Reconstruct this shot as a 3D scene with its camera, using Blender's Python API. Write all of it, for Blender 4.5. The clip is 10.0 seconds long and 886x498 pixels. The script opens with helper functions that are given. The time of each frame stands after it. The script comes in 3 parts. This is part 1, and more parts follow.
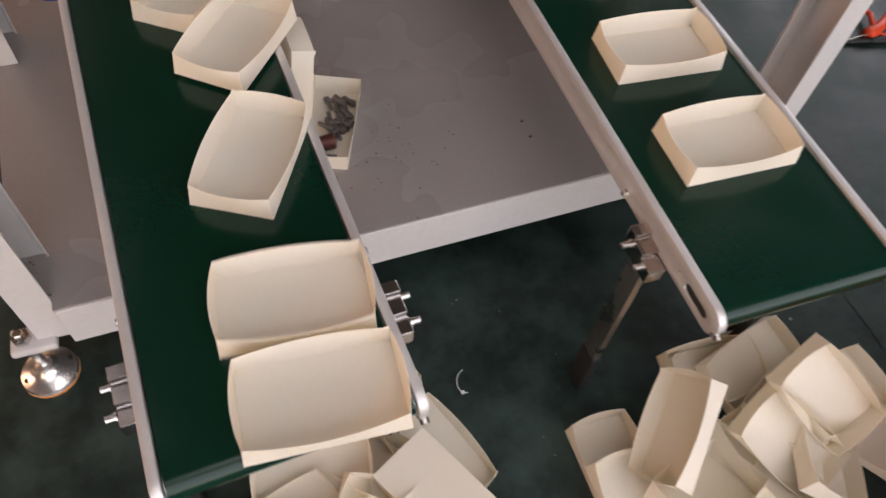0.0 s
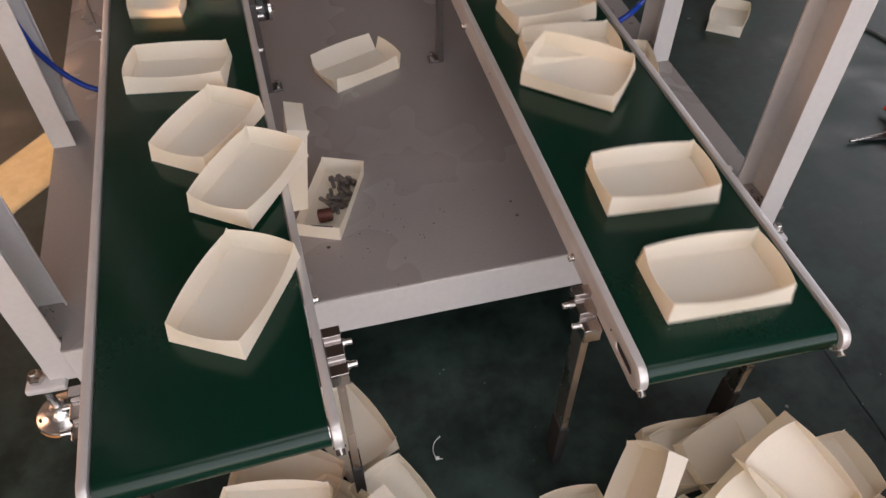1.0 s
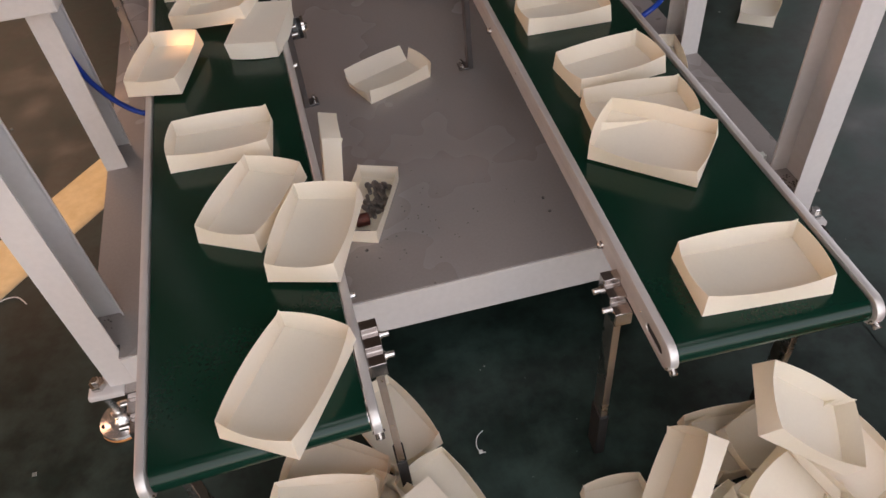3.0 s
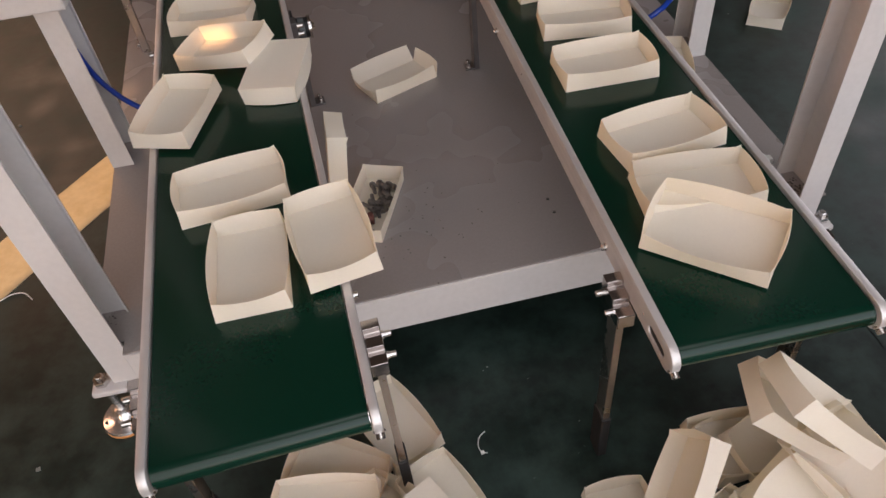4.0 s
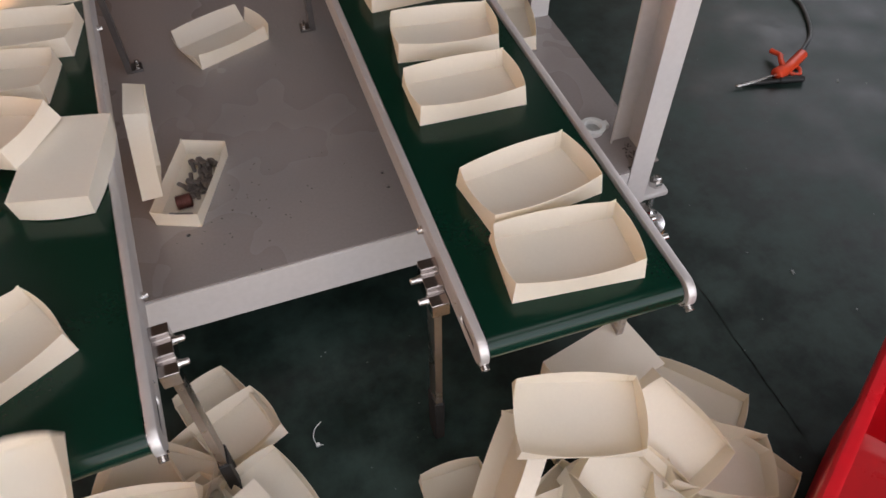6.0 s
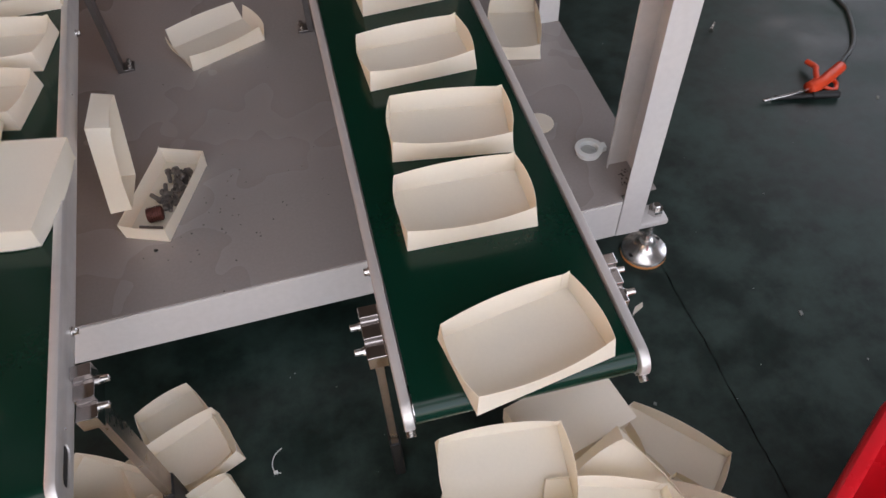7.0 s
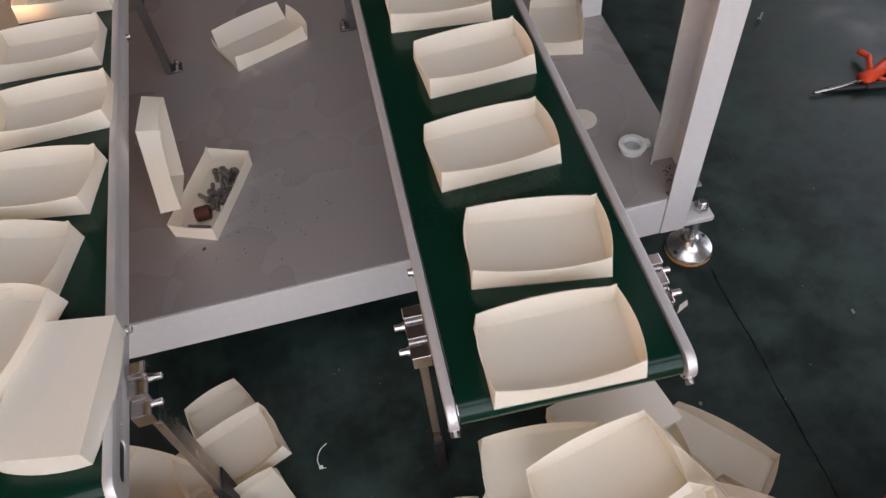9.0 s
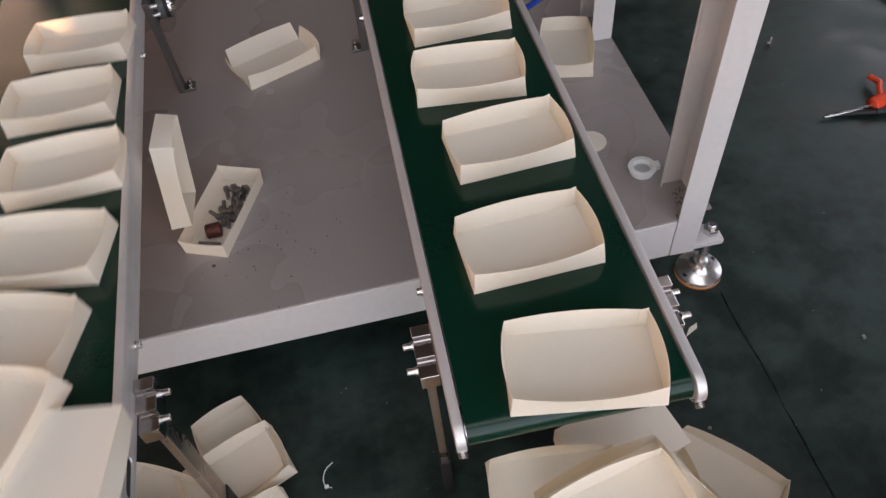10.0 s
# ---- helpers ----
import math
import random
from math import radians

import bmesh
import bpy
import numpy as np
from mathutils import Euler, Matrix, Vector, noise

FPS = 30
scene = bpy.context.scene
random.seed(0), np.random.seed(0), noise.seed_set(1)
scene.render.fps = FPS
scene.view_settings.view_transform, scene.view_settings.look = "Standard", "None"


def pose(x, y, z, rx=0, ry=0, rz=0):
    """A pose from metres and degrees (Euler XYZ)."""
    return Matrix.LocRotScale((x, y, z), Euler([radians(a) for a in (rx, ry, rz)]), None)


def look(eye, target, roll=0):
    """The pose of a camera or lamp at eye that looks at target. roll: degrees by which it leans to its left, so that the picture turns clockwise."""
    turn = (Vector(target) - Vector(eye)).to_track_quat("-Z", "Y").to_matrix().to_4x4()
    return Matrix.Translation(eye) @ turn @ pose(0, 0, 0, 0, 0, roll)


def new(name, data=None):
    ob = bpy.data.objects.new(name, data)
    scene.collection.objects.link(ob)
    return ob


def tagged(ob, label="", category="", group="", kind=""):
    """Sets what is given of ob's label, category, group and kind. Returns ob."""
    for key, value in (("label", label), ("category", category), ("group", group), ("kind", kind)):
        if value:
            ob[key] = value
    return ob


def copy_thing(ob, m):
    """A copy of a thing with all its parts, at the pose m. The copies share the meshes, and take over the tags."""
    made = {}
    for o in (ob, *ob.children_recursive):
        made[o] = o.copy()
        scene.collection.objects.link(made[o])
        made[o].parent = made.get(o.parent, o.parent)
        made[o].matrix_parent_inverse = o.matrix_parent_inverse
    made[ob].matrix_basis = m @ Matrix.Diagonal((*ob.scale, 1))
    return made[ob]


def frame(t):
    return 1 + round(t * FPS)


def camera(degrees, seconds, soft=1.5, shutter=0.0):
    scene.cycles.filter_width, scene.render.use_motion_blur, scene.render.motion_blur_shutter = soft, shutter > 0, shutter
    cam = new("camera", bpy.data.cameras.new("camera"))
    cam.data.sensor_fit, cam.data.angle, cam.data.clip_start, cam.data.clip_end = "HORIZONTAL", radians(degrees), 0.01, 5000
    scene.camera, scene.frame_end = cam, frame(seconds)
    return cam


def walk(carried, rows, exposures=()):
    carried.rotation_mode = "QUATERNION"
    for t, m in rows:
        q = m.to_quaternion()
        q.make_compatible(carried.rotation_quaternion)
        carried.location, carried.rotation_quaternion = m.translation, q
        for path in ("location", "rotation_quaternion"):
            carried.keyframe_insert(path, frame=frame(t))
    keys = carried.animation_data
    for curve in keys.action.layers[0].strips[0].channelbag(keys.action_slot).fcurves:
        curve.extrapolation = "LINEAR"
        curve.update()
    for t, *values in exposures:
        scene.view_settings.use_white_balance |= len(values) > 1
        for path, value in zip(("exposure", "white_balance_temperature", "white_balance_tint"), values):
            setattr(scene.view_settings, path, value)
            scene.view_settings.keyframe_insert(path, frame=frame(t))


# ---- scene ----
cam = camera(63.2, 10.0, shutter=0.5)
PATH = [
    (0, (-0.5170, -0.2720, 1.2240), (-0.0420, 0.7570, -0.4250), 7.50),
    (0.3, (-0.5197, -0.3302, 1.2354), (0.0021, 0.7498, -0.3624), 8.84),
    (0.5, (-0.4987, -0.3700, 1.2465), (-0.0266, 0.8321, -0.2812), 6.34),
    (0.8, (-0.4044, -0.4044, 1.2398), (-0.0644, 0.8881, -0.2441), 1.77),
    (1, (-0.3535, -0.4285, 1.2420), (-0.0608, 0.9004, -0.2238), -0.22),
    (1.5, (-0.3406, -0.4510, 1.2465), (-0.0955, 0.9163, -0.1923), -2.99),
    (2, (-0.3390, -0.4673, 1.2441), (-0.1206, 0.9171, -0.1827), -4.85),
    (2.5, (-0.3402, -0.4798, 1.2425), (-0.1495, 0.9059, -0.1869), -6.16),
    (4, (-0.3329, -0.4817, 1.2421), (-0.1812, 0.9099, -0.1855), -6.70),
    (4.5, (-0.3352, -0.4776, 1.2436), (-0.1630, 0.9120, -0.1843), -6.06),
    (5, (-0.3404, -0.4754, 1.2464), (-0.1226, 0.8922, -0.1974), -5.29),
    (5.2, (-0.3290, -0.4714, 1.2472), (-0.0945, 0.8857, -0.2031), -5.19),
    (5.5, (-0.2896, -0.4686, 1.2532), (0.0143, 0.8671, -0.2046), -3.55),
    (5.8, (-0.2088, -0.4473, 1.2245), (0.1778, 0.8298, -0.2639), -0.59),
    (6, (-0.1908, -0.4277, 1.2116), (0.2079, 0.8026, -0.3145), -0.42),
    (6.2, (-0.1702, -0.4121, 1.2152), (0.2260, 0.8082, -0.3175), 0.20),
    (7.3, (0.0010, -0.3430, 1.2200), (0.1860, 0.8650, -0.3640), -4.80),
    (7.5, (-0.0078, -0.3406, 1.2203), (0.1555, 0.8620, -0.3690), -5.63),
    (8, (-0.0199, -0.3478, 1.2229), (0.1243, 0.8560, -0.3676), -6.45),
    (8.5, (-0.0252, -0.3503, 1.2285), (0.1096, 0.8636, -0.3548), -7.00),
    (9, (-0.0255, -0.3471, 1.2302), (0.1081, 0.8759, -0.3465), -6.99),
    (9.5, (-0.0265, -0.3466, 1.2310), (0.1031, 0.8984, -0.3287), -6.95),
    (10, (-0.0283, -0.3479, 1.2318), (0.0957, 0.9205, -0.3090), -6.80),
]
walk(cam, [(t, look(eye, target, roll)) for t, eye, target, roll in PATH],
     [(0, 2.12, 6400, 15), (1.0, 1.95, 6400, 15), (2.0, 1.94, 6400, 15), (5.5, 1.87, 6400, 15), (7.4, 2.01, 6050, 14), (10, 1.94, 6050, 14)])

# ---- world, sun, unseen lamps ----
SUN_RUN = Vector((0.61, 0.79, -0.38)).normalized()
world = bpy.data.worlds.new("sky")
scene.world = world
world.use_nodes = True
sky = world.node_tree.nodes.new("ShaderNodeTexSky")
sky.sky_type, sky.sun_disc = "NISHITA", False
sky.sun_elevation, sky.sun_rotation = radians(21), radians(218)
world.node_tree.nodes["Background"].inputs[1].default_value = 0.05
world.node_tree.links.new(sky.outputs[0], world.node_tree.nodes["Background"].inputs[0])
sun = new("sun", bpy.data.lights.new("sun", "SUN"))
sun.data.energy, sun.data.angle, sun.data.color = 2.2, radians(0.5), (1.0, 0.50, 0.20)
sun.matrix_world = look((-6, -8, 5), Vector((-6, -8, 5)) + SUN_RUN)


def unseen_lamp(x, y, z, tx, ty, tz, w, h, power, colour=(1.0, 0.935, 0.885)):
    """Area lamp that stands in for light through an unseen opening."""
    lamp = new("unseen_lamp", bpy.data.lights.new("unseen_lamp", "AREA"))
    lamp.data.shape, lamp.data.size, lamp.data.size_y = "RECTANGLE", w, h
    lamp.data.energy, lamp.data.color = power, colour
    lamp.matrix_world = look((x, y, z), (tx, ty, tz))


unseen_lamp(0.6, -2.3, 1.75, 0.6, 0, 0.9, 5.6, 3.1, 26)
# Added overhead fill that softens the contrast.
unseen_lamp(0.3, -0.9, 4.4, 0.3, -0.6, 0, 3.2, 1.6, 8, (1.0, 0.90, 0.80))
# Added low warm fill for the left posts.
unseen_lamp(-3.15, -2.3, 0.75, -0.7, 1.0, 0.5, 0.85, 0.75, 3, (1.0, 0.50, 0.24))
# Added fill that brightens the floor at the back right.
unseen_lamp(4.9, 3.2, 2.6, 0, 1.2, 0.8, 4.0, 2.0, 14)
# Added warm fill that tints the left side.
unseen_lamp(-6.8, 2.2, 2.6, 0, 2.2, 1.4, 3.6, 2.0, 26, (1.0, 0.47, 0.20))
# Added warm lamp that gives the left floor its sheen.
unseen_lamp(-4.2, 6.4, 3.2, -1.6, 1.2, 0.3, 3.0, 1.6, 15, (1.0, 0.56, 0.29))

# ---- materials ----


def material(name, colour, rough=0.5, metal=0.0, vary=0.08, grain=60.0, bump=0.0, stain=0.0, stain_scale=3.0, stain_colour=None,
             each=0.0, stretch=(1, 1, 1), coat=0.0, rough_vary=0.1, spec=0.5, edge=(0.45, 0.72), detail=6):
    m = bpy.data.materials.new(name)
    m.use_nodes = True
    n, links = m.node_tree.nodes, m.node_tree.links
    bsdf = n["Principled BSDF"]
    bsdf.inputs["Metallic"].default_value = metal
    bsdf.inputs["Coat Weight"].default_value = coat
    bsdf.inputs["Coat Roughness"].default_value = 0.12
    bsdf.inputs["Specular IOR Level"].default_value = spec
    where = n.new("ShaderNodeTexCoord")
    mapping = n.new("ShaderNodeMapping")
    mapping.inputs["Scale"].default_value = stretch
    links.new(where.outputs["Object"], mapping.inputs[0])
    fine = n.new("ShaderNodeTexNoise")
    fine.inputs["Scale"].default_value, fine.inputs["Detail"].default_value = grain, 5
    links.new(mapping.outputs[0], fine.inputs["Vector"])
    broad = n.new("ShaderNodeTexNoise")
    broad.inputs["Scale"].default_value, broad.inputs["Detail"].default_value = stain_scale, detail
    broad.inputs["Roughness"].default_value = 0.65
    links.new(where.outputs["Object"], broad.inputs["Vector"])
    value = n.new("ShaderNodeMapRange")
    value.inputs["From Min"].default_value, value.inputs["From Max"].default_value = 0.3, 0.7
    value.inputs["To Min"].default_value, value.inputs["To Max"].default_value = 1 - vary, 1 + vary
    links.new(fine.outputs[0], value.inputs[0])
    hsv = n.new("ShaderNodeHueSaturation")
    hsv.inputs["Color"].default_value = (*colour, 1)
    links.new(value.outputs[0], hsv.inputs["Value"])
    last = hsv.outputs[0]
    if each:
        info = n.new("ShaderNodeObjectInfo")
        ramp = n.new("ShaderNodeMapRange")
        ramp.inputs["To Min"].default_value, ramp.inputs["To Max"].default_value = 1 - each, 1 + each
        links.new(info.outputs["Random"], ramp.inputs[0])
        second = n.new("ShaderNodeHueSaturation")
        links.new(ramp.outputs[0], second.inputs["Value"])
        links.new(last, second.inputs["Color"])
        last = second.outputs[0]
    if stain:
        curve = n.new("ShaderNodeMapRange")
        curve.inputs["From Min"].default_value, curve.inputs["From Max"].default_value = edge
        curve.inputs["To Max"].default_value = stain
        links.new(broad.outputs[0], curve.inputs[0])
        mix = n.new("ShaderNodeMix")
        mix.data_type = "RGBA"
        links.new(curve.outputs[0], mix.inputs["Factor"])
        links.new(last, mix.inputs["A"])
        mix.inputs["B"].default_value = (*(stain_colour or [c * 0.5 for c in colour]), 1)
        last = mix.outputs["Result"]
    links.new(last, bsdf.inputs["Base Color"])
    r = n.new("ShaderNodeMapRange")
    r.inputs["From Min"].default_value, r.inputs["From Max"].default_value = 0.3, 0.7
    r.inputs["To Min"].default_value, r.inputs["To Max"].default_value = max(rough - rough_vary, 0.02), min(rough + rough_vary, 1)
    links.new(broad.outputs[0], r.inputs[0])
    links.new(r.outputs[0], bsdf.inputs["Roughness"])
    if bump:
        b = n.new("ShaderNodeBump")
        b.inputs["Strength"].default_value, b.inputs["Distance"].default_value = bump, 0.001
        links.new(fine.outputs[0], b.inputs["Height"])
        links.new(b.outputs[0], bsdf.inputs["Normal"])
    return m


def paper_material():
    """Uncoated board, slightly see-through, so that stacked trays glow warm."""
    m = material("cream_board", (0.95, 0.91, 0.822), 0.62, 0, 0.015, 220, 0.10, 0.10, 9, (0.80, 0.70, 0.58), each=0.03, spec=0.3)
    n, links = m.node_tree.nodes, m.node_tree.links
    bsdf, out = n["Principled BSDF"], n["Material Output"]
    thin = n.new("ShaderNodeBsdfTranslucent")
    thin.inputs[0].default_value = (1.0, 0.90, 0.68, 1)
    mix = n.new("ShaderNodeMixShader")
    mix.inputs[0].default_value = 0.33
    links.new(bsdf.outputs[0], mix.inputs[1])
    links.new(thin.outputs[0], mix.inputs[2])
    links.new(mix.outputs[0], out.inputs[0])
    return m


PAPER = paper_material()
FLOOR = material("green_epoxy", (0.0105, 0.0205, 0.0172), 0.42, 0, 0.36, 34, 0.10, 0.62, 6.5, (0.040, 0.071, 0.060), rough_vary=0.14, spec=0.4, edge=(0.43, 0.62))
BELT = material("green_pvc", (0.0008, 0.0225, 0.0125), 0.22, 0, 0.05, 240, 0.03, 0.3, 7, (0.0014, 0.029, 0.017), rough_vary=0.05, spec=0.36)
ALU = material("brushed_aluminium", (0.70, 0.675, 0.66), 0.45, 0.6, 0.06, 90, 0.05, 0.25, 12, (0.45, 0.43, 0.42), stretch=(1, 0.05, 1))
STEEL = material("bright_steel", (0.66, 0.64, 0.62), 0.20, 1.0, 0.06, 120, 0.04, 0.2, 20, (0.42, 0.40, 0.38))
CHROME = material("chromed_steel", (0.86, 0.84, 0.82), 0.24, 0.9, 0.04, 120, 0.03, 0.15, 20, (0.6, 0.58, 0.56), rough_vary=0.05)
BAR = material("bar_steel", (0.50, 0.46, 0.43), 0.30, 1.0, 0.10, 60, 0.05, 0.4, 14, (0.30, 0.26, 0.23), stretch=(1, 1, 0.1))
DULL = material("dull_steel", (0.20, 0.19, 0.19), 0.38, 0.85, 0.12, 60, 0.05, 0.4, 14, (0.10, 0.09, 0.085), stretch=(1, 1, 0.1))
POLISHED = material("polished_steel", (0.46, 0.43, 0.42), 0.14, 1.0, 0.06, 90, 0.04, 0.2, 16, (0.36, 0.33, 0.32), rough_vary=0.05)
PLATE = material("steel_plate_painted", (0.295, 0.266, 0.254), 0.27, 0.0, 0.04, 180, 0.03, 0.10, 2.2, (0.258, 0.232, 0.221), rough_vary=0.02, edge=(0.2, 0.8), detail=3)
WHITE = material("white_paint", (0.62, 0.60, 0.59), 0.38, 0, 0.03, 90, 0.05, 0.2, 5, (0.53, 0.50, 0.48))
BLACK = material("matte_black", (0.012, 0.012, 0.012), 0.6, 0, 0.2, 90, 0.1)
DIRT = material("dark_grit", (0.05, 0.042, 0.038), 0.8, 0, 0.3, 90, 0.2)
ORANGE = material("orange_plastic", (0.75, 0.07, 0.02), 0.4, 0, 0.08, 40, 0.03)
RUBBER = material("amber_rubber", (0.62, 0.28, 0.09), 0.55, 0, 0.1, 60, 0.05)
RED = material("red_plastic", (0.62, 0.008, 0.016), 0.32, 0, 0.05, 30, 0.03, 0.2, 5)
BLUE = material("blue_hose", (0.008, 0.045, 0.34), 0.3, 0, 0.06, 60)
GREY = material("grey_hose", (0.10, 0.11, 0.11), 0.45, 0, 0.06, 60)
SCREW = material("zinc_screw", (0.24, 0.22, 0.21), 0.40, 0.8, 0.15, 200, 0.1)
RUST = material("copper_red", (0.13, 0.045, 0.035), 0.5, 0.5, 0.3, 120, 0.2)
NYLON = material("white_nylon", (0.74, 0.76, 0.74), 0.4, 0, 0.02, 60)
WALL = material("hall_wall", (0.20, 0.195, 0.19), 0.8, 0, 0.05, 20, 0.1, 0.3, 1.2)
CRACK = material("floor_joint", (0.030, 0.022, 0.020), 0.9, 0, 0.4, 90, 0.2)
CHIP = material("pale_chip", (0.22, 0.24, 0.225), 0.8, 0, 0.2, 90)


def clear_material():
    m = bpy.data.materials.new("clear_plastic")
    m.use_nodes = True
    b = m.node_tree.nodes["Principled BSDF"]
    b.inputs["Base Color"].default_value = (0.93, 0.95, 0.95, 1)
    b.inputs["Roughness"].default_value, b.inputs["Transmission Weight"].default_value, b.inputs["IOR"].default_value = 0.12, 0.75, 1.45
    return m


CLEAR = clear_material()

# ---- mesh helpers ----


def part(name, bm, mat, parent=None, label="", smooth=False):
    me = bpy.data.meshes.new(name)
    bmesh.ops.recalc_face_normals(bm, faces=bm.faces)
    bm.to_mesh(me)
    bm.free()
    me.materials.append(mat)
    for f in me.polygons:
        f.use_smooth = smooth
    ob = new(name, me)
    ob.parent = parent
    if label:
        tagged(ob, label)
    return ob


def smooth_by_angle(ob, degrees=35):
    me = ob.data
    for f in me.polygons:
        f.use_smooth = True
    bm = bmesh.new()
    bm.from_mesh(me)
    for e in bm.edges:
        if len(e.link_faces) == 2 and e.calc_face_angle(0) > radians(degrees):
            e.smooth = False
    bm.to_mesh(me)
    bm.free()
    return ob


def box(x0, x1, y0, y1, z0, z1, bevel=0.0, seg=2):
    bm = bmesh.new()
    bmesh.ops.create_cube(bm, size=1, matrix=Matrix.Translation(((x0 + x1) / 2, (y0 + y1) / 2, (z0 + z1) / 2)) @ Matrix.Diagonal((x1 - x0, y1 - y0, z1 - z0, 1)))
    if bevel:
        bmesh.ops.bevel(bm, geom=list(bm.edges), offset=bevel, segments=seg, affect="EDGES", profile=0.5)
    return bm


def add_box(bm, x0, x1, y0, y1, z0, z1):
    bmesh.ops.create_cube(bm, size=1, matrix=Matrix.Translation(((x0 + x1) / 2, (y0 + y1) / 2, (z0 + z1) / 2)) @ Matrix.Diagonal((x1 - x0, y1 - y0, z1 - z0, 1)))


def lathe(profile, m=None, n=20):
    """A turned body from (radius, height) pairs round z, then moved by m."""
    bm = bmesh.new()
    rings = []
    for r, z in profile:
        rings.append([bm.verts.new((r * math.cos(2 * math.pi * k / n), r * math.sin(2 * math.pi * k / n), z)) for k in range(n)])
    for a, b in zip(rings, rings[1:]):
        for k in range(n):
            bm.faces.new((a[k], a[(k + 1) % n], b[(k + 1) % n], b[k]))
    bm.faces.new(rings[0][::-1])
    bm.faces.new(rings[-1])
    if m is not None:
        bm.transform(m)
    return bm


def prism(outline, holes, axis, a, b, bevel=0.0):
    """A flat plate cut from an outline in two coordinates, with holes, between a and b along the third axis."""
    bm = bmesh.new()
    loops = [outline, *holes]
    edges = []
    for loop in loops:
        vs = [bm.verts.new((0, p, q) if axis == "x" else (p, 0, q) if axis == "y" else (p, q, 0)) for p, q in loop]
        edges += [bm.edges.new((vs[k], vs[(k + 1) % len(vs)])) for k in range(len(vs))]
    bmesh.ops.triangle_fill(bm, edges=edges, use_beauty=True)
    got = bmesh.ops.extrude_face_region(bm, geom=list(bm.faces))
    way = Vector((1, 0, 0) if axis == "x" else (0, 1, 0) if axis == "y" else (0, 0, 1))
    for v in bm.verts:
        v.co += way * a
    for v in got["geom"]:
        if isinstance(v, bmesh.types.BMVert):
            v.co += way * (b - a)
    if bevel:
        bmesh.ops.recalc_face_normals(bm, faces=bm.faces)
        sharp = [e for e in bm.edges if len(e.link_faces) == 2 and e.calc_face_angle(0) > radians(60)]
        bmesh.ops.bevel(bm, geom=sharp, offset=bevel, segments=2, affect="EDGES", profile=0.5)
    return bm


def tube(points, radius, mat, name, parent=None, sides=10, label=""):
    """A hose or wire along a smooth line."""
    pts = [Vector(p) for p in points]
    line = []
    for k in range(len(pts) - 1):
        p0, p1, p2, p3 = pts[max(k - 1, 0)], pts[k], pts[k + 1], pts[min(k + 2, len(pts) - 1)]
        for s in range(6):
            u = s / 6
            line.append(0.5 * ((2 * p1) + (p2 - p0) * u + (2 * p0 - 5 * p1 + 4 * p2 - p3) * u * u + (3 * p1 - p0 - 3 * p2 + p3) * u ** 3))
    line.append(pts[-1])
    bm = bmesh.new()
    rings = []
    for k, p in enumerate(line):
        d = (line[min(k + 1, len(line) - 1)] - line[max(k - 1, 0)]).normalized()
        side = d.cross(Vector((0.13, 0.21, 0.97))).normalized()
        up = side.cross(d)
        rings.append([bm.verts.new(p + radius * (math.cos(a) * side + math.sin(a) * up)) for a in (2 * math.pi * i / sides for i in range(sides))])
    for a, b in zip(rings, rings[1:]):
        for k in range(sides):
            bm.faces.new((a[k], a[(k + 1) % sides], b[(k + 1) % sides], b[k]))
    bm.faces.new(rings[0])
    bm.faces.new(rings[-1])
    return part(name, bm, mat, parent, label, smooth=True)


def bolt(parent, place, way, head=0.0052, length=0.009, washer=True, mat=None, name="bolt"):
    """A socket-head screw: the head with its hollow, on a washer."""
    m = Matrix.Translation(place) @ Vector(way).to_track_quat("Z", "Y").to_matrix().to_4x4()
    prof = [(head * 0.4, -0.003)]
    if washer:
        prof += [(head * 1.35, -0.003), (head * 1.35, 0.0)]
    prof += [(head, 0.0), (head, length - 0.0008), (head - 0.0008, length), (head * 0.52, length), (head * 0.46, length - 0.0035)]
    return smooth_by_angle(part(name, lathe(prof, m, 14), mat or STEEL, parent))


# ---- the hall ----
HX0, HX1, HY0, HY1, HZ = -7.0, 5.0, -2.4, 6.5, 4.5
floor = tagged(part("floor", box(HX0, HX1, HY0, HY1, -0.1, 0.0), FLOOR), "dark green epoxy workshop floor with scuffs and stains", kind="structure")


def wall_with_openings(name, axis, at, thick, p0, p1, openings, label):
    outline = [(p0, 0.0), (p1, 0.0), (p1, HZ), (p0, HZ)]
    holes = [[(a, c), (b, c), (b, d), (a, d)] for a, b, c, d in openings]
    tagged(part(name, prism(outline, holes, axis, at, at + thick), WALL), label, kind="structure")


# Unseen wall; its small slots are cut to place the sun patches.
wall_with_openings("wall_south", "y", HY0 - 0.04, 0.04, HX0, HX1, [(-3.6, -2.7, 0.35, 1.15), (-4.036, -3.785, 1.33, 2.03), (-3.350, -3.185, 2.115, 2.168), (-2.2, 3.4, 0.2, 3.3)], "unseen grey hall wall with added openings that shape the sun")
# The other walls are unseen too; their openings are added for the lamps.
wall_with_openings("wall_north", "y", HY1, 0.2, HX0, HX1, [(-5.8, -2.6, 2.4, 4.0)], "unseen grey back wall with an opening added for a lamp")
wall_with_openings("wall_east", "x", HX1, 0.2, HY0 - 0.2, HY1 + 0.2, [(1.2, 5.2, 1.6, 3.6)], "unseen grey side wall with an opening added for a lamp")
wall_with_openings("wall_west", "x", HX0 - 0.2, 0.2, HY0 - 0.2, HY1 + 0.2, [(0.4, 4.0, 1.6, 3.6)], "unseen grey side wall with an opening added for a lamp")
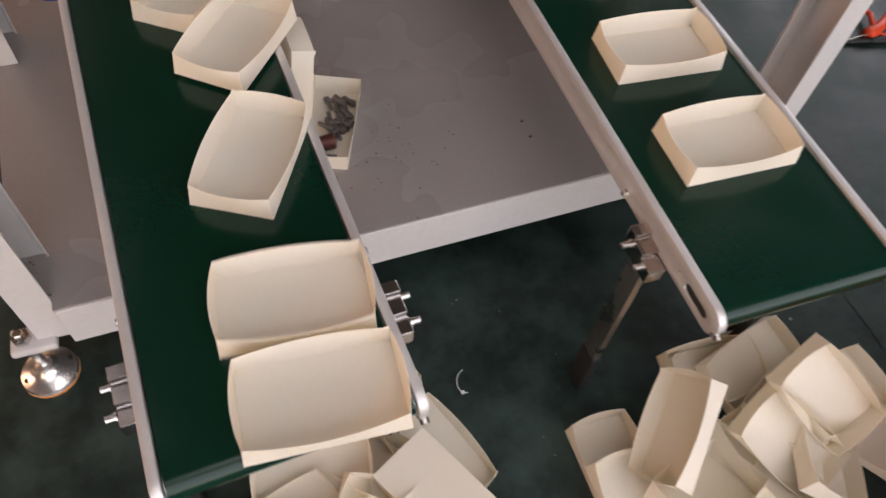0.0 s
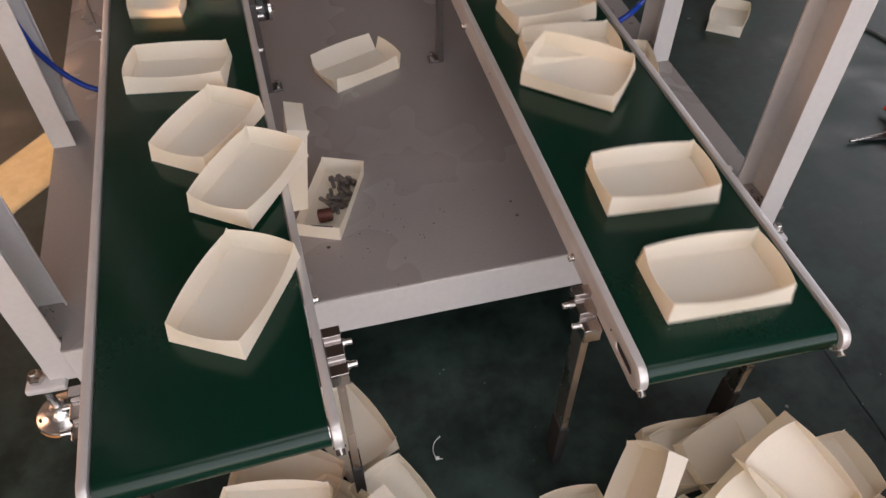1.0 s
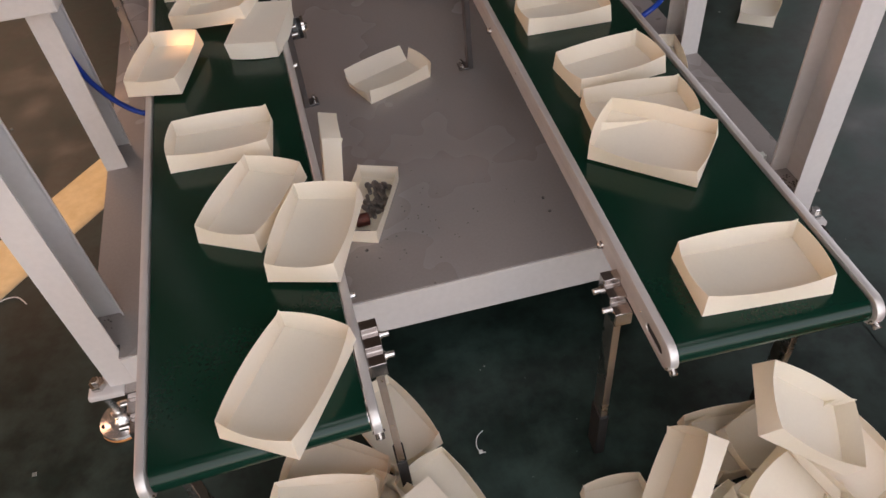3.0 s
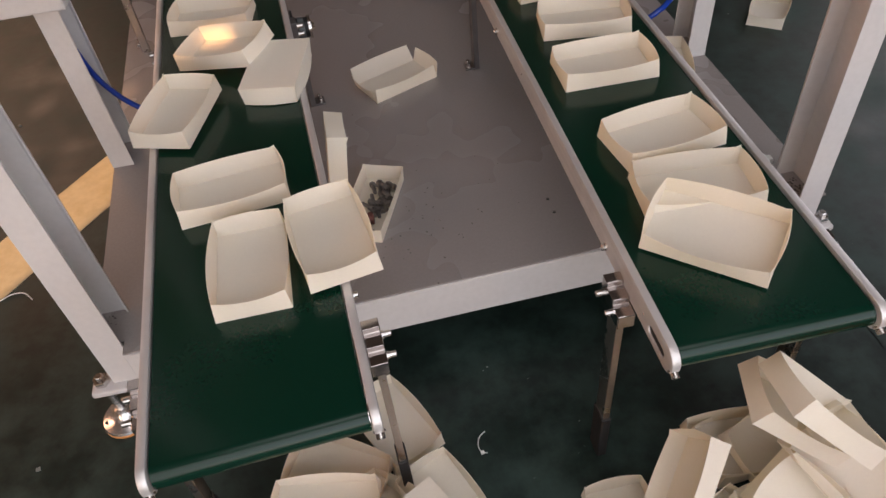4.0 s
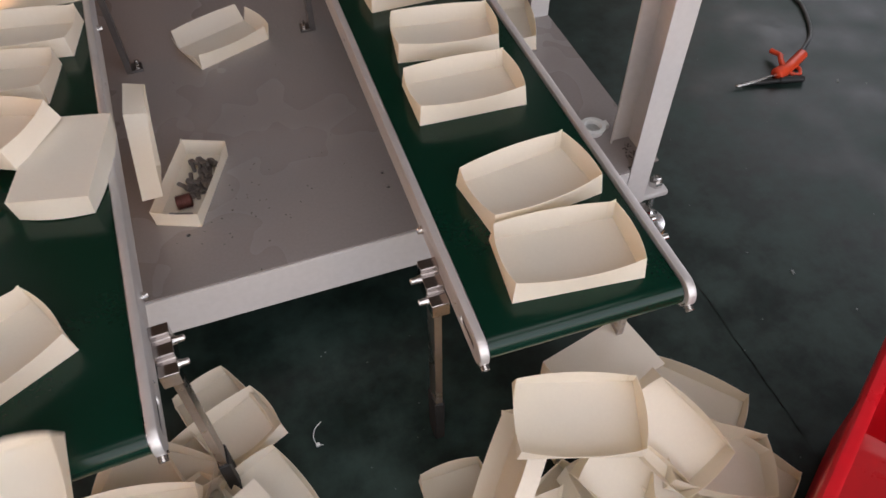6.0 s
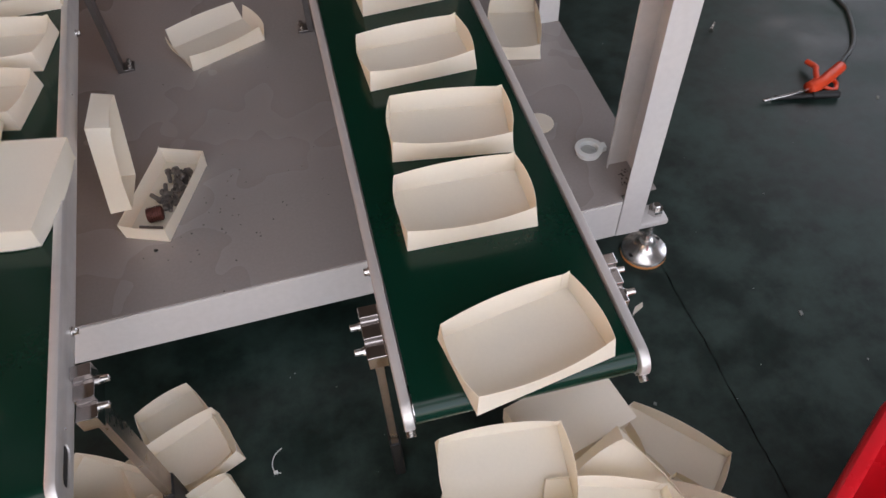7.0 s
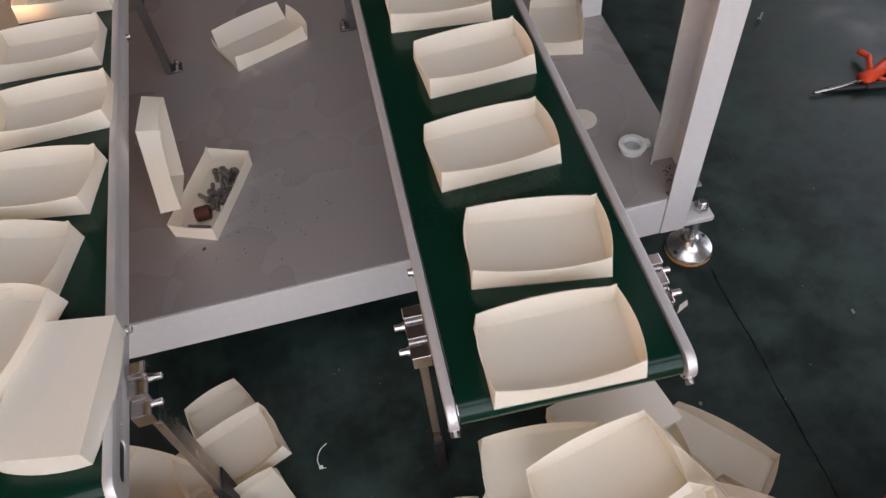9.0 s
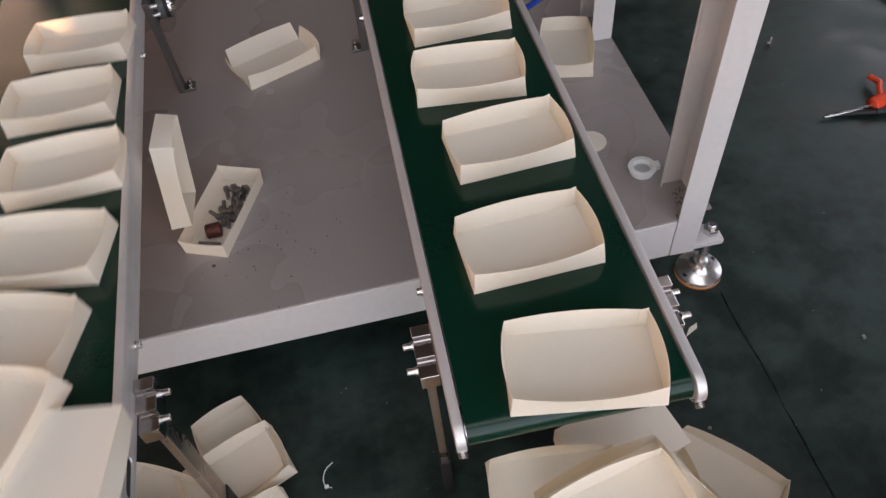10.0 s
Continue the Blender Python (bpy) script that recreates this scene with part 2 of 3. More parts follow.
# Unseen ceiling, opened only for the added overhead lamp.
tagged(part("ceiling", prism([(HX0 - 0.2, HY0 - 0.2), (HX1 + 0.2, HY0 - 0.2), (HX1 + 0.2, HY1 + 0.2), (HX0 - 0.2, HY1 + 0.2)],
       [[(-1.3, -1.7), (1.9, -1.7), (1.9, -0.1), (-1.3, -0.1)]], "z", HZ, HZ + 0.15), WALL),
       "unseen pale hall ceiling with an opening added for a lamp", kind="structure")

# Unseen wall, added outside to block the sun from the front opening.
tagged(part("sun_blocker", box(-2.6, -2.35, -10.5, HY0 - 0.05, 0.0, 7.2), WALL), "unseen grey wall added to keep the sun off the front opening", kind="structure")
tagged(part("ground", box(-14, 12, -14, HY0 - 0.05, -0.1, -0.005), WALL), "grey paved yard outside the hall", kind="structure")

# ---- the machine's base frame ----
TOP, FRONT, BACK, FX0, FX1 = 0.2215, 0.427, 2.4, -0.895, 0.553
frame_ob = tagged(new("machine_frame"), "white painted steel machine frame with a grey deck on levelling feet", "machine")


def deck():
    holes = []
    for x, y in ((0.016, 0.598), (0.017, 0.556), (-0.365, 0.550), (-0.343, 0.583)):
        holes.append([(x + 0.0042 * math.cos(a), y + 0.0042 * math.sin(a)) for a in (2 * math.pi * k / 10 for k in range(10))])
    outline = [(FX0 + 0.054, FRONT - 0.019), (FX1 - 0.07, FRONT + 0.0175), (FX1 - 0.07, FRONT + 0.03), (FX1, FRONT + 0.03), (FX1 + 0.006, BACK), (FX0 - 0.12, BACK), (FX0, FRONT + 0.012), (FX0 + 0.054, FRONT + 0.012)]
    part("deck", prism(outline, holes, "z", TOP - 0.004, TOP), PLATE, frame_ob, "grey painted steel deck with drilled holes")


deck()
front_rail = part("front_rail", box(0.0545, FX1 - FX0 - 0.071, -0.003, 0.045, 0.121, TOP - 0.0045, 0.002), WHITE, frame_ob, "white painted front rail")
front_rail.matrix_basis = pose(FX0, FRONT - 0.0205, 0, 0, 0, 1.58)
left_rail = part("side_rail", box(0, 0.05, 0.055, BACK - FRONT, 0.137, TOP - 0.0045, 0.002), WHITE, frame_ob)
left_rail.matrix_basis = pose(FX0, FRONT, 0, 0, 0, 3.5)
part("side_rail", box(FX1 - 0.05, FX1 + 0.002, FRONT + 0.055, BACK, 0.137, TOP - 0.0045, 0.002), WHITE, frame_ob)


def channel_post(x, y, side, z0, w=0.048):
    """Folded channel, open towards the middle of the machine; x: its outer face, side: the way it opens."""
    d, t, r = 0.100, 0.003, 0.012
    shape = [(0, 0), (w, 0), (w, t), (t, t), (t, d - t), (w - r, d - t)]
    shape += [(w - r + (r - t) * math.sin(a), d - r + (r - t) * math.cos(a)) for a in (math.pi / 2 * k / 4 for k in range(1, 5))]
    shape += [(w, d - r)] + [(w - r + r * math.sin(a), d - r + r * math.cos(a)) for a in (math.pi / 2 * (4 - k) / 4 for k in range(1, 5))] + [(0, d)]
    ob = part("post", prism([(x + side * px, y + py) for px, py in shape], [], "z", z0, 1.6), WHITE, frame_ob, "white painted channel post")
    smooth_by_angle(ob, 30)


for x, y, side in ((FX0, FRONT - 0.0045, 1), (FX0 - 0.034, 0.985, 1), (FX0 - 0.095, 1.9, 1), (FX1 - 0.022, FRONT + 0.0145, -1), (FX1, 1.01, -1), (FX1 + 0.003, 1.9, -1)):
    channel_post(x, y, side, TOP + 0.0005 if y > 0.5 else 0.1205, 0.054 if y < 0.5 and x < 0 else 0.048)
part("cross_beam", box(FX0 - 0.3, FX0 + 0.05, 0.93, 0.98, 0.635, 0.71, 0.004), WHITE, frame_ob)


far_bar = part("support_bar", box(-0.912, -0.892, 1.522, 1.532, TOP + 0.0005, 0.47, 0.001), BAR, frame_ob, "flat steel support bar")
for bx, by in ((-0.926, 1.560), (-0.932, 1.608)):
    bolt(far_bar, (bx, by, TOP + 0.003), (0, 0, 1), 0.0055, 0.008)


def levelling_foot(x, y, parent):
    side = -1 if x < 0 else 1
    foot = part("levelling_foot", lathe([(0.047, 0.006), (0.048, 0.009), (0.046, 0.014), (0.028, 0.021), (0.018, 0.030), (0.014, 0.040), (0.008, 0.042), (0.008, 0.115)], pose(x, y, 0), 28), CHROME, parent, "chromed levelling foot")
    smooth_by_angle(foot, 30)
    part("rubber_pad", lathe([(0.046, 0.0), (0.048, 0.001), (0.048, 0.0055), (0.046, 0.006)], pose(x, y, 0), 28), RUBBER, foot, "amber rubber pad")
    # Two solid black discs give the foot's holes their shade by colour.
    for k in (20, 200):
        part("hole_shade_disc", lathe([(0.005, 0.0), (0.005, 0.0015)], pose(x + 0.037 * math.cos(radians(k)), y + 0.037 * math.sin(radians(k)), 0.0165), 10), BLACK, foot)
    part("lug", box(min(x + side * 0.020, x - side * 0.05), max(x + side * 0.020, x - side * 0.05), y - 0.024, y + 0.024, 0.113, 0.128, 0.004), WHITE, parent)
    smooth_by_angle(part("nut", lathe([(0.0145, 0.1285), (0.0155, 0.130), (0.0155, 0.140), (0.0145, 0.142), (0.009, 0.142), (0.009, 0.150), (0.007, 0.152)], pose(x, y, 0), 6), STEEL, parent))


levelling_foot(0.577, 0.473, frame_ob)
levelling_foot(-0.917, 0.428, frame_ob)

# ---- the conveyors ----
BELT_Z, BELT_END = 0.470, 2.6


def belt_mesh(x0, x1):
    bm = bmesh.new()
    r, y0, y1 = 0.019, 0.022, BELT_END
    zc = BELT_Z - r
    side = [(y1, BELT_Z)] + [(y1 - (y1 - y0) * k / 40, BELT_Z) for k in range(1, 40)]
    side += [(y0 - r * math.sin(a), zc + r * math.cos(a)) for a in (math.pi * k / 14 for k in range(15))]
    side += [(y1, zc - r)]
    rows = [[bm.verts.new((x, y, z)) for y, z in side] for x in (x0, x1)]
    for k in range(len(side) - 1):
        bm.faces.new((rows[0][k], rows[0][k + 1], rows[1][k + 1], rows[1][k]))
    bmesh.ops.recalc_face_normals(bm, faces=bm.faces)
    bmesh.ops.solidify(bm, geom=list(bm.faces), thickness=0.002)
    return bm


def rail_mesh(xa, xb):
    """Side plate: rounded nose, long tension slot near the end."""
    z0, z1, r = 0.428, 0.4755, 0.0237
    yc, zc = 0.020, (0.428 + 0.4755) / 2
    outline = [(BELT_END, z0), (BELT_END, z1)]
    outline += [(yc + r * math.cos(a), zc + r * math.sin(a)) for a in (math.pi / 2 + math.pi * k / 12 for k in range(13))]
    s, sy, sz = 0.0078, (0.030, 0.066), 0.447
    slot = [(sy[1] + s * math.cos(a), sz + s * math.sin(a)) for a in (-math.pi / 2 + math.pi * k / 8 for k in range(9))]
    slot += [(sy[0] + s * math.cos(a), sz + s * math.sin(a)) for a in (math.pi / 2 + math.pi * k / 8 for k in range(9))]
    return prism(outline, [slot], "x", xa, xb, 0.0012)


def conveyor(x0, x1, label, deck_y):
    """x0, x1: the middles of the two side rails."""
    ob = tagged(new("belt_conveyor"), label, "conveyor", "outfeed conveyors")
    b = part("belt", belt_mesh(x0 + 0.0085, x1 - 0.0085), BELT, ob, "glossy green belt")
    smooth_by_angle(b, 40)
    smooth_by_angle(part("end_roller", lathe([(0.010, 0.0), (0.016, 0.001), (0.016, x1 - x0 - 0.014), (0.010, x1 - x0 - 0.013)],
                    Matrix.Translation((x0 + 0.0065, 0.022, BELT_Z - 0.019)) @ Matrix.Rotation(radians(90), 4, "Y"), 24), STEEL, ob))
    part("bed", box(x0 + 0.008, x1 - 0.008, 0.06, BELT_END, 0.4365, 0.4665), ALU, ob)
    for x, side in ((x0, -1), (x1, 1)):
        rail = smooth_by_angle(part("side_rail", rail_mesh(x - 0.006, x + 0.006), ALU, ob, "brushed aluminium side rail"), 30)
        # Black block stands in for the shade inside the slot.
        part("slot_shade", box(x - 0.0035, x + 0.0035, 0.021, 0.075, 0.4385, 0.4555), BLACK, rail, "black block in place of the shade inside the tension slot")
        bolt(rail, (x, 0.001, 0.440), (0, -0.9, -0.43), 0.0058, 0.009)
        for y in (0.238, 0.92, 1.6):
            bolt(rail, (x + side * 0.008, y, 0.440), (side, 0, 0), 0.0052, 0.006)
        for y in (0.092, 0.72, 1.25):
            bolt(rail, (x + side * 0.0058, y, 0.452), (side, 0, 0), 0.002, 0.0012, washer=False)
        clamp(ob, x + side * 0.0065, 0.145, side)
        leg_bar(ob, x + side * 0.019, 0.145, side)
        leg_on_deck(ob, x + side * 0.013, deck_y, side)
    return ob


def clamp(ob, x, y, side):
    xs = sorted((x, x + side * 0.026))
    c = part("clamp", prism([(y - 0.034, 0.402), (y + 0.034, 0.402), (y + 0.034, 0.448), (y + 0.016, 0.448), (y + 0.016, 0.438), (y - 0.010, 0.438), (y - 0.010, 0.428), (y - 0.034, 0.428)], [], "x", *xs, 0.0012), POLISHED, ob, "machined steel clamp block")
    for dy in (0.020, -0.018):
        bolt(c, (x + side * 0.029, y + dy, 0.424), (side, 0, 0), 0.0046, 0.011)


def leg_bar(ob, x, y, side):
    xs = sorted((x - side * 0.006, x + side * 0.006))
    leg = part("leg", box(xs[0], xs[1], y - 0.017, y + 0.017, 0.06, 0.4015, 0.001), BAR, ob, "flat bright steel leg")
    # The leg's lower end is made black in place of a dark reflection.
    part("leg_reflection", box(xs[0] - 0.003, xs[1] + 0.003, y - 0.020, y + 0.020, 0.0, 0.125, 0.003), BLACK, leg, "black leg end standing in for a dark reflection")


def leg_on_deck(ob, x, y, side):
    xs = sorted((x - side * 0.0065, x + side * 0.0065))
    leg = part("deck_support", box(xs[0], xs[1], y - 0.016, y + 0.016, TOP + 0.0005, 0.450, 0.001), DULL, ob, "flat grey steel support bar")
    part("support_foot", box(min(x, x + side * 0.030), max(x, x + side * 0.030), y - 0.016, y + 0.016, TOP + 0.0002, TOP + 0.006, 0.001), DULL, leg)
    for d in (0.009, -0.009):
        bolt(leg, (x + side * 0.020, y + d, TOP + 0.009), (0, 0, 1), 0.0048, 0.007)
    for z in (0.414, 0.434):
        bolt(leg, (x + side * 0.009, y, z), (side, 0, 0), 0.0050, 0.011)


RIGHT = conveyor(0.0, 0.286, "green belt conveyor with aluminium rails beside the floor tools", 1.146)
LEFT = conveyor(-0.286, 0.0, "green belt conveyor with aluminium rails, crowded with jammed trays", 1.105)

LEFT.matrix_basis = pose(-0.3865, 0.004, 0, 0, 0, 3.7)

# ---- paper trays ----
W, D, H, BOW, SHEET = 0.090, 0.055, 0.0365, 0.0090, 0.0007


def panel(rows, thick=SHEET):
    bm = bmesh.new()
    grid = [[bm.verts.new(p) for p in row] for row in rows]
    for a, b in zip(grid, grid[1:]):
        for k in range(len(a) - 1):
            bm.faces.new((a[k], a[k + 1], b[k + 1], b[k]))
    bmesh.ops.recalc_face_normals(bm, faces=bm.faces)
    bmesh.ops.solidify(bm, geom=list(bm.faces), thickness=thick)
    return bm


def side_rows(half, off, along, n=12, lean=0.0, bow=BOW, pull=0.0035):
    """A wall whose foot is straight and whose rim bows outwards. along 'x': a long side at y = off."""
    rows = []
    for j in range(5):
        v = j / 4
        row = []
        for i in range(n + 1):
            u = -1 + 2 * i / n
            out = (bow * (1 - u * u) * v ** 1.3 + lean * v) * (1 if off > 0 else -1)
            z = H * v - 0.0018 * (1 - u * u) * v
            s = -1 if off < 0 else 1
            q = pull * v
            row.append((u * (half - q), off + out - s * q, z) if along == "x" else (off + out - s * q, u * (half - q), z))
        rows.append(row)
    return rows


def tray(label, dent=0.0, W=W, D=D, BOW=BOW, pull=0.0035, splay=0.0, tab=True):
    """dent: how far one long wall leans out; splay: the same for the two ends."""
    ob = tagged(new("paper_tray"), label, "paper tray")
    base = [[(-W + 2 * W * i / 10, -D + 2 * D * j / 6, 0.0012 * math.sin(math.pi * i / 10) * math.sin(math.pi * j / 6) + 0.0004) for i in range(11)] for j in range(7)]
    part("bottom_panel", panel(base), PAPER, ob)
    for off in (-D, D):
        p = part("side_panel", panel(side_rows(W, off, "x", lean=dent if off > 0 else 0.0, bow=BOW, pull=pull)), PAPER, ob)
        smooth_by_angle(p, 50)
    for off in (-W, W):
        p = part("end_panel", panel(side_rows(D, off, "y", lean=splay, bow=BOW * 0.85, pull=pull)), PAPER, ob)
        smooth_by_angle(p, 50)
    if tab:
        tip = [[(W - pull - 0.010 * u, D - pull + 0.0009, H * 0.35 + (H * 0.65 + 0.0035 * (1 - u)) * v) for u in (0, 1)] for v in (0, 1)]
        part("corner_tab", panel(tip), PAPER, ob)
    return ob


FIRST = tray("cream paper tray with bowed rims on the grey deck")
PLAIN = "cream paper food tray with softly bowed rims"


def put(m, label=PLAIN, group=""):
    ob = copy_thing(FIRST, m)
    return tagged(ob, label, "paper tray", group)


# trays that lie still: on the deck
FIRST.matrix_basis = pose(0.437, 0.985, TOP + 0.0005, 0, 0, 76)
OPENED = tray("opened cream paper tray with a torn rim on the deck", 0.026, splay=0.012, tab=False)
OPENED.matrix_basis = pose(-0.226, 1.142, TOP + 0.0005, 0, 0, 24)
SCREW_TRAY = tray("narrow cream paper tray half full of loose screws", 0.0, 0.098, 0.0425, 0.002, -0.002)
SCREW_TRAY.matrix_basis = pose(-0.343, 0.670, TOP + 0.0005, 0, 0, 68.5)
STAND = put(pose(-0.416, 0.678, 0.352, 137.9, -79.4, 42.2), "cream paper tray standing on end against the conveyor")
FAR = put(pose(1.042, 1.498, 0.0005, 0, 0, 52.4), "cream paper tray lying alone on the green floor")
WASTE = "trays fallen on the floor"
HEAP = [
    # below the end of the right belt
    (-0.025, -0.030, 0.001, 0, 0, 90), (-0.030, -0.105, 0.020, 4, -6, 90), (0.235, 0.075, 0.012, 3, 4, 6),
    (0.062, -0.030, 0.125, -54, -23, 49), (0.300, -0.046, 0.158, 34, 34, -51), (0.235, -0.085, 0.095, 28, 28, -50), (0.215, 0.070, 0.030, 6, 2, -4), (0.066, -0.127, 0.079, -20, 18, 14),
    (0.100, -0.090, 0.030, 8, 0, 30), (0.200, -0.110, 0.050, 15, 5, 100), (0.300, -0.120, 0.060, 20, 10, 60),
    (0.280, 0.060, 0.050, 18, -6, 15), (0.420, -0.110, 0.040, 10, -6, -60), (0.310, -0.030, 0.040, -6, 8, 20),
    # below the end of the left belt
    (-0.500, 0.190, 0.020, 6, 4, -30), (-0.343, 0.003, 0.100, 180, 0, -62), (-0.315, 0.080, 0.020, 4, 8, -66),
    (-0.520, 0.100, 0.060, 8, 0, -10), (-0.580, 0.030, 0.030, 10, 0, 20), (-0.470, -0.020, 0.050, 14, -8, 60), (-0.560, -0.090, 0.040, 10, 5, 30), (-0.420, 0.080, 0.035, 12, 20, 130),
]
for row in HEAP:
    put(pose(*row), "cream paper tray tumbled on the heap below the belts", WASTE)

# ---- small things on the deck and the floor ----


def loose_screw(m):
    prof = [(0.0026, 0.0), (0.0041, 0.0012), (0.0043, 0.022), (0.0062, 0.0222), (0.0064, 0.0290), (0.0058, 0.0300), (0.0034, 0.0300), (0.0030, 0.0270)]
    ob = smooth_by_angle(part("loose_screw", lathe(prof, m, 10), SCREW), 35)
    return tagged(ob, "dull zinc socket-head screw lying in the paper tray", "screw", "screws in the tray")


rng = random.Random(4)
for k in range(30):
    u, v = rng.uniform(-0.022, 0.070), rng.uniform(-0.027, 0.012)
    m = SCREW_TRAY.matrix_basis @ pose(u, v, 0.0072 + 0.0080 * (k // 13), 90 + rng.uniform(-9, 9), 0, rng.gauss(-48, 22) + rng.choice((0, 180)))
    loose_screw(m @ pose(0, 0, -0.014))
SPRING = tagged(new("copper_fitting"), "reddish copper fitting with ribs in the paper tray", "fitting")
SPRING.matrix_basis = SCREW_TRAY.matrix_basis @ pose(-0.050, 0.000, 0.016, 90, 0, 25)
part("body", lathe([(0.007, -0.015), (0.0125, -0.014), (0.0130, 0.013), (0.007, 0.015)], None, 18), RUST, SPRING)
for k in range(6):
    smooth_by_angle(part("rib", lathe([(0.011, 0.0), (0.0146, 0.0008), (0.0146, 0.0018), (0.011, 0.0026)], pose(0, 0, -0.012 + 0.0042 * k), 18), RUST, SPRING))
rod = part("steel_rod", lathe([(0.002, -0.022), (0.0028, -0.0215), (0.0028, 0.0215), (0.002, 0.022)], SCREW_TRAY.matrix_basis @ pose(-0.074, 0.002, 0.006, 90, 0, 4), 10), SCREW)
tagged(rod, "short dull steel rod in the paper tray", "rod")

cap = tagged(new("clear_bottle_cap"), "clear plastic cap with a side lug lying on the deck", "cap")
cap.matrix_basis = pose(0.464, 0.578, TOP)
smooth_by_angle(part("ring", lathe([(0.016, 0.003), (0.021, 0.0), (0.023, 0.001), (0.023, 0.012), (0.027, 0.0125), (0.027, 0.0155), (0.018, 0.016), (0.0165, 0.013), (0.016, 0.0055)], None, 32), NYLON, cap), 30)
part("lug", box(0.024, 0.034, -0.008, 0.008, 0.004, 0.0155, 0.0012), NYLON, cap)
part("window", lathe([(0.0155, 0.0045), (0.0158, 0.0065)], None, 24), CLEAR, cap)
disc = tagged(part("paper_disc", lathe([(0.030, 0.0), (0.031, 0.0004), (0.031, 0.0012), (0.030, 0.0016)], pose(0.398, 0.685, TOP + 0.0004), 32), PAPER), "white round paper disc on the deck beside the conveyor", "disc")


def scatter(name, label, mat, spots, size, lift, kind="stuff"):
    bm = bmesh.new()
    for x, y, k in spots:
        sx, sy, sz = (size * k * rng.uniform(0.6, 1.6) for _ in range(3))
        g = bmesh.ops.create_cube(bm, size=1, matrix=Matrix.Translation((x, y, lift + sz * 0.2)) @ Matrix.Rotation(rng.uniform(0, 3), 4, "Z") @ Matrix.Diagonal((sx, sy, sz * 0.4, 1)))
        for v in g["verts"]:
            v.co += Vector((rng.uniform(-1, 1), rng.uniform(-1, 1), 0)) * size * 0.25
    tagged(part(name, bm, mat), label, kind=kind)


spots = [(rng.gauss(0.512, 0.010), rng.uniform(0.445, 0.520), 0.75) for _ in range(60)]
spots += [(rng.gauss(-0.26, 0.06), rng.gauss(0.61, 0.07), 0.7) for _ in range(46)]
spots += [(rng.uniform(-0.36, 0.0), rng.uniform(0.45, 1.05), 0.45) for _ in range(14)]
spots += [(rng.gauss(-0.872, 0.005), rng.uniform(0.465, 0.515), 0.6) for _ in range(10)]
spots = [p for p in spots if not (-0.42 < p[0] < -0.28 and 0.58 < p[1] < 0.79)]
scatter("grit", "dark metal grit and swarf on the deck", DIRT, spots, 0.0027, TOP)
chips = [(0.815, 0.25, 1.4), (0.458, 0.14, 1.0), (-0.178, 0.369, 0.8), (1.339, 0.779, 1.8), (0.813, 0.246, 0.8), (0.881, 0.126, 0.8), (-1.389, 1.62, 2), (-1.084, 0.351, 1.5), (0.924, 1.542, 1.2)]
chips += [(rng.uniform(-0.35, 0.0), rng.uniform(-0.1, 0.4), 0.26) for _ in range(12)] + [(rng.uniform(0.5, 1.6), rng.uniform(-0.2, 1.6), 0.3) for _ in range(30)] + [(rng.uniform(-1.7, -0.95), rng.uniform(0.2, 1.8), 0.3) for _ in range(14)]
scatter("floor_chips", "pale chips and dust on the green floor", CHIP, chips, 0.0042, 0.0)


def floor_joint():
    bm = bmesh.new()
    x, rows = 0.598, []
    y = 0.44
    while y > -0.9:
        w = rng.choice((0.0003, 0.0005, 0.0008, 0.0012))
        x += rng.uniform(-0.0015, 0.0017)
        rows.append((bm.verts.new((x - w, y, 0.0006)), bm.verts.new((x + w, y, 0.0006))))
        y -= 0.014
    for a, b in zip(rows, rows[1:]):
        bm.faces.new((a[0], a[1], b[1], b[0]))
    bmesh.ops.solidify(bm, geom=list(bm.faces), thickness=0.0005)
    tagged(part("floor_joint", bm, CRACK), "dark cracked joint in the floor coating", kind="structure")


floor_joint()

scrap = tagged(part("paper_scrap", prism([(0, 0), (0.030, 0.010), (0.036, 0.021), (0.016, 0.016)], [], "z", 0.0004, 0.0012), PAPER), "small pale scrap of board on the green floor", "scrap")
scrap.matrix_basis = pose(0.492, 0.328, 0.0002, 0, 0, 8)

# pale yellow strip with darker blotches
LINE = material("yellow_strip", (0.46, 0.44, 0.31), 0.5, 0, 0.08, 40, 0.05, 0.4, 16, (0.36, 0.31, 0.17))
mark = part("floor_strip", box(-1.1, 0.50, -0.088, 0.088, 0.0, 0.0012), LINE)
mark.matrix_basis = pose(-1.2735, 0.9835, 0.0004, 0, 0, 52.3) @ pose(0.12, 0, 0)
tagged(mark, "pale yellow strip with darker blotches on the floor", kind="structure")

tie = tagged(tube([(-0.217, 0.224, 0.003), (-0.230, 0.214, 0.003), (-0.236, 0.197, 0.003), (-0.232, 0.183, 0.003), (-0.222, 0.178, 0.004)], 0.0009, NYLON, "cable_tie"), "snipped white cable tie lying on the floor", "cable tie")
part("tie_head", box(-0.2345, -0.2275, 0.1785, 0.1845, 0.001, 0.006, 0.0008), NYLON, tie)
tagged(tube([(-1.27, 0.842, 0.003), (-1.245, 0.856, 0.004), (-1.215, 0.853, 0.004), (-1.190, 0.826, 0.003)], 0.0016, NYLON, "cable_tie"), "pale curled cable tie end on the floor", "cable tie")
nut = tagged(new("floor_bolt"), "small bright bolt lying on the floor", "bolt")
smooth_by_angle(part("shank", lathe([(0.002, 0.0), (0.004, 0.001), (0.004, 0.022)], pose(1.078, 1.158, 0.0045, 90, 0, 140), 10), STEEL, nut))
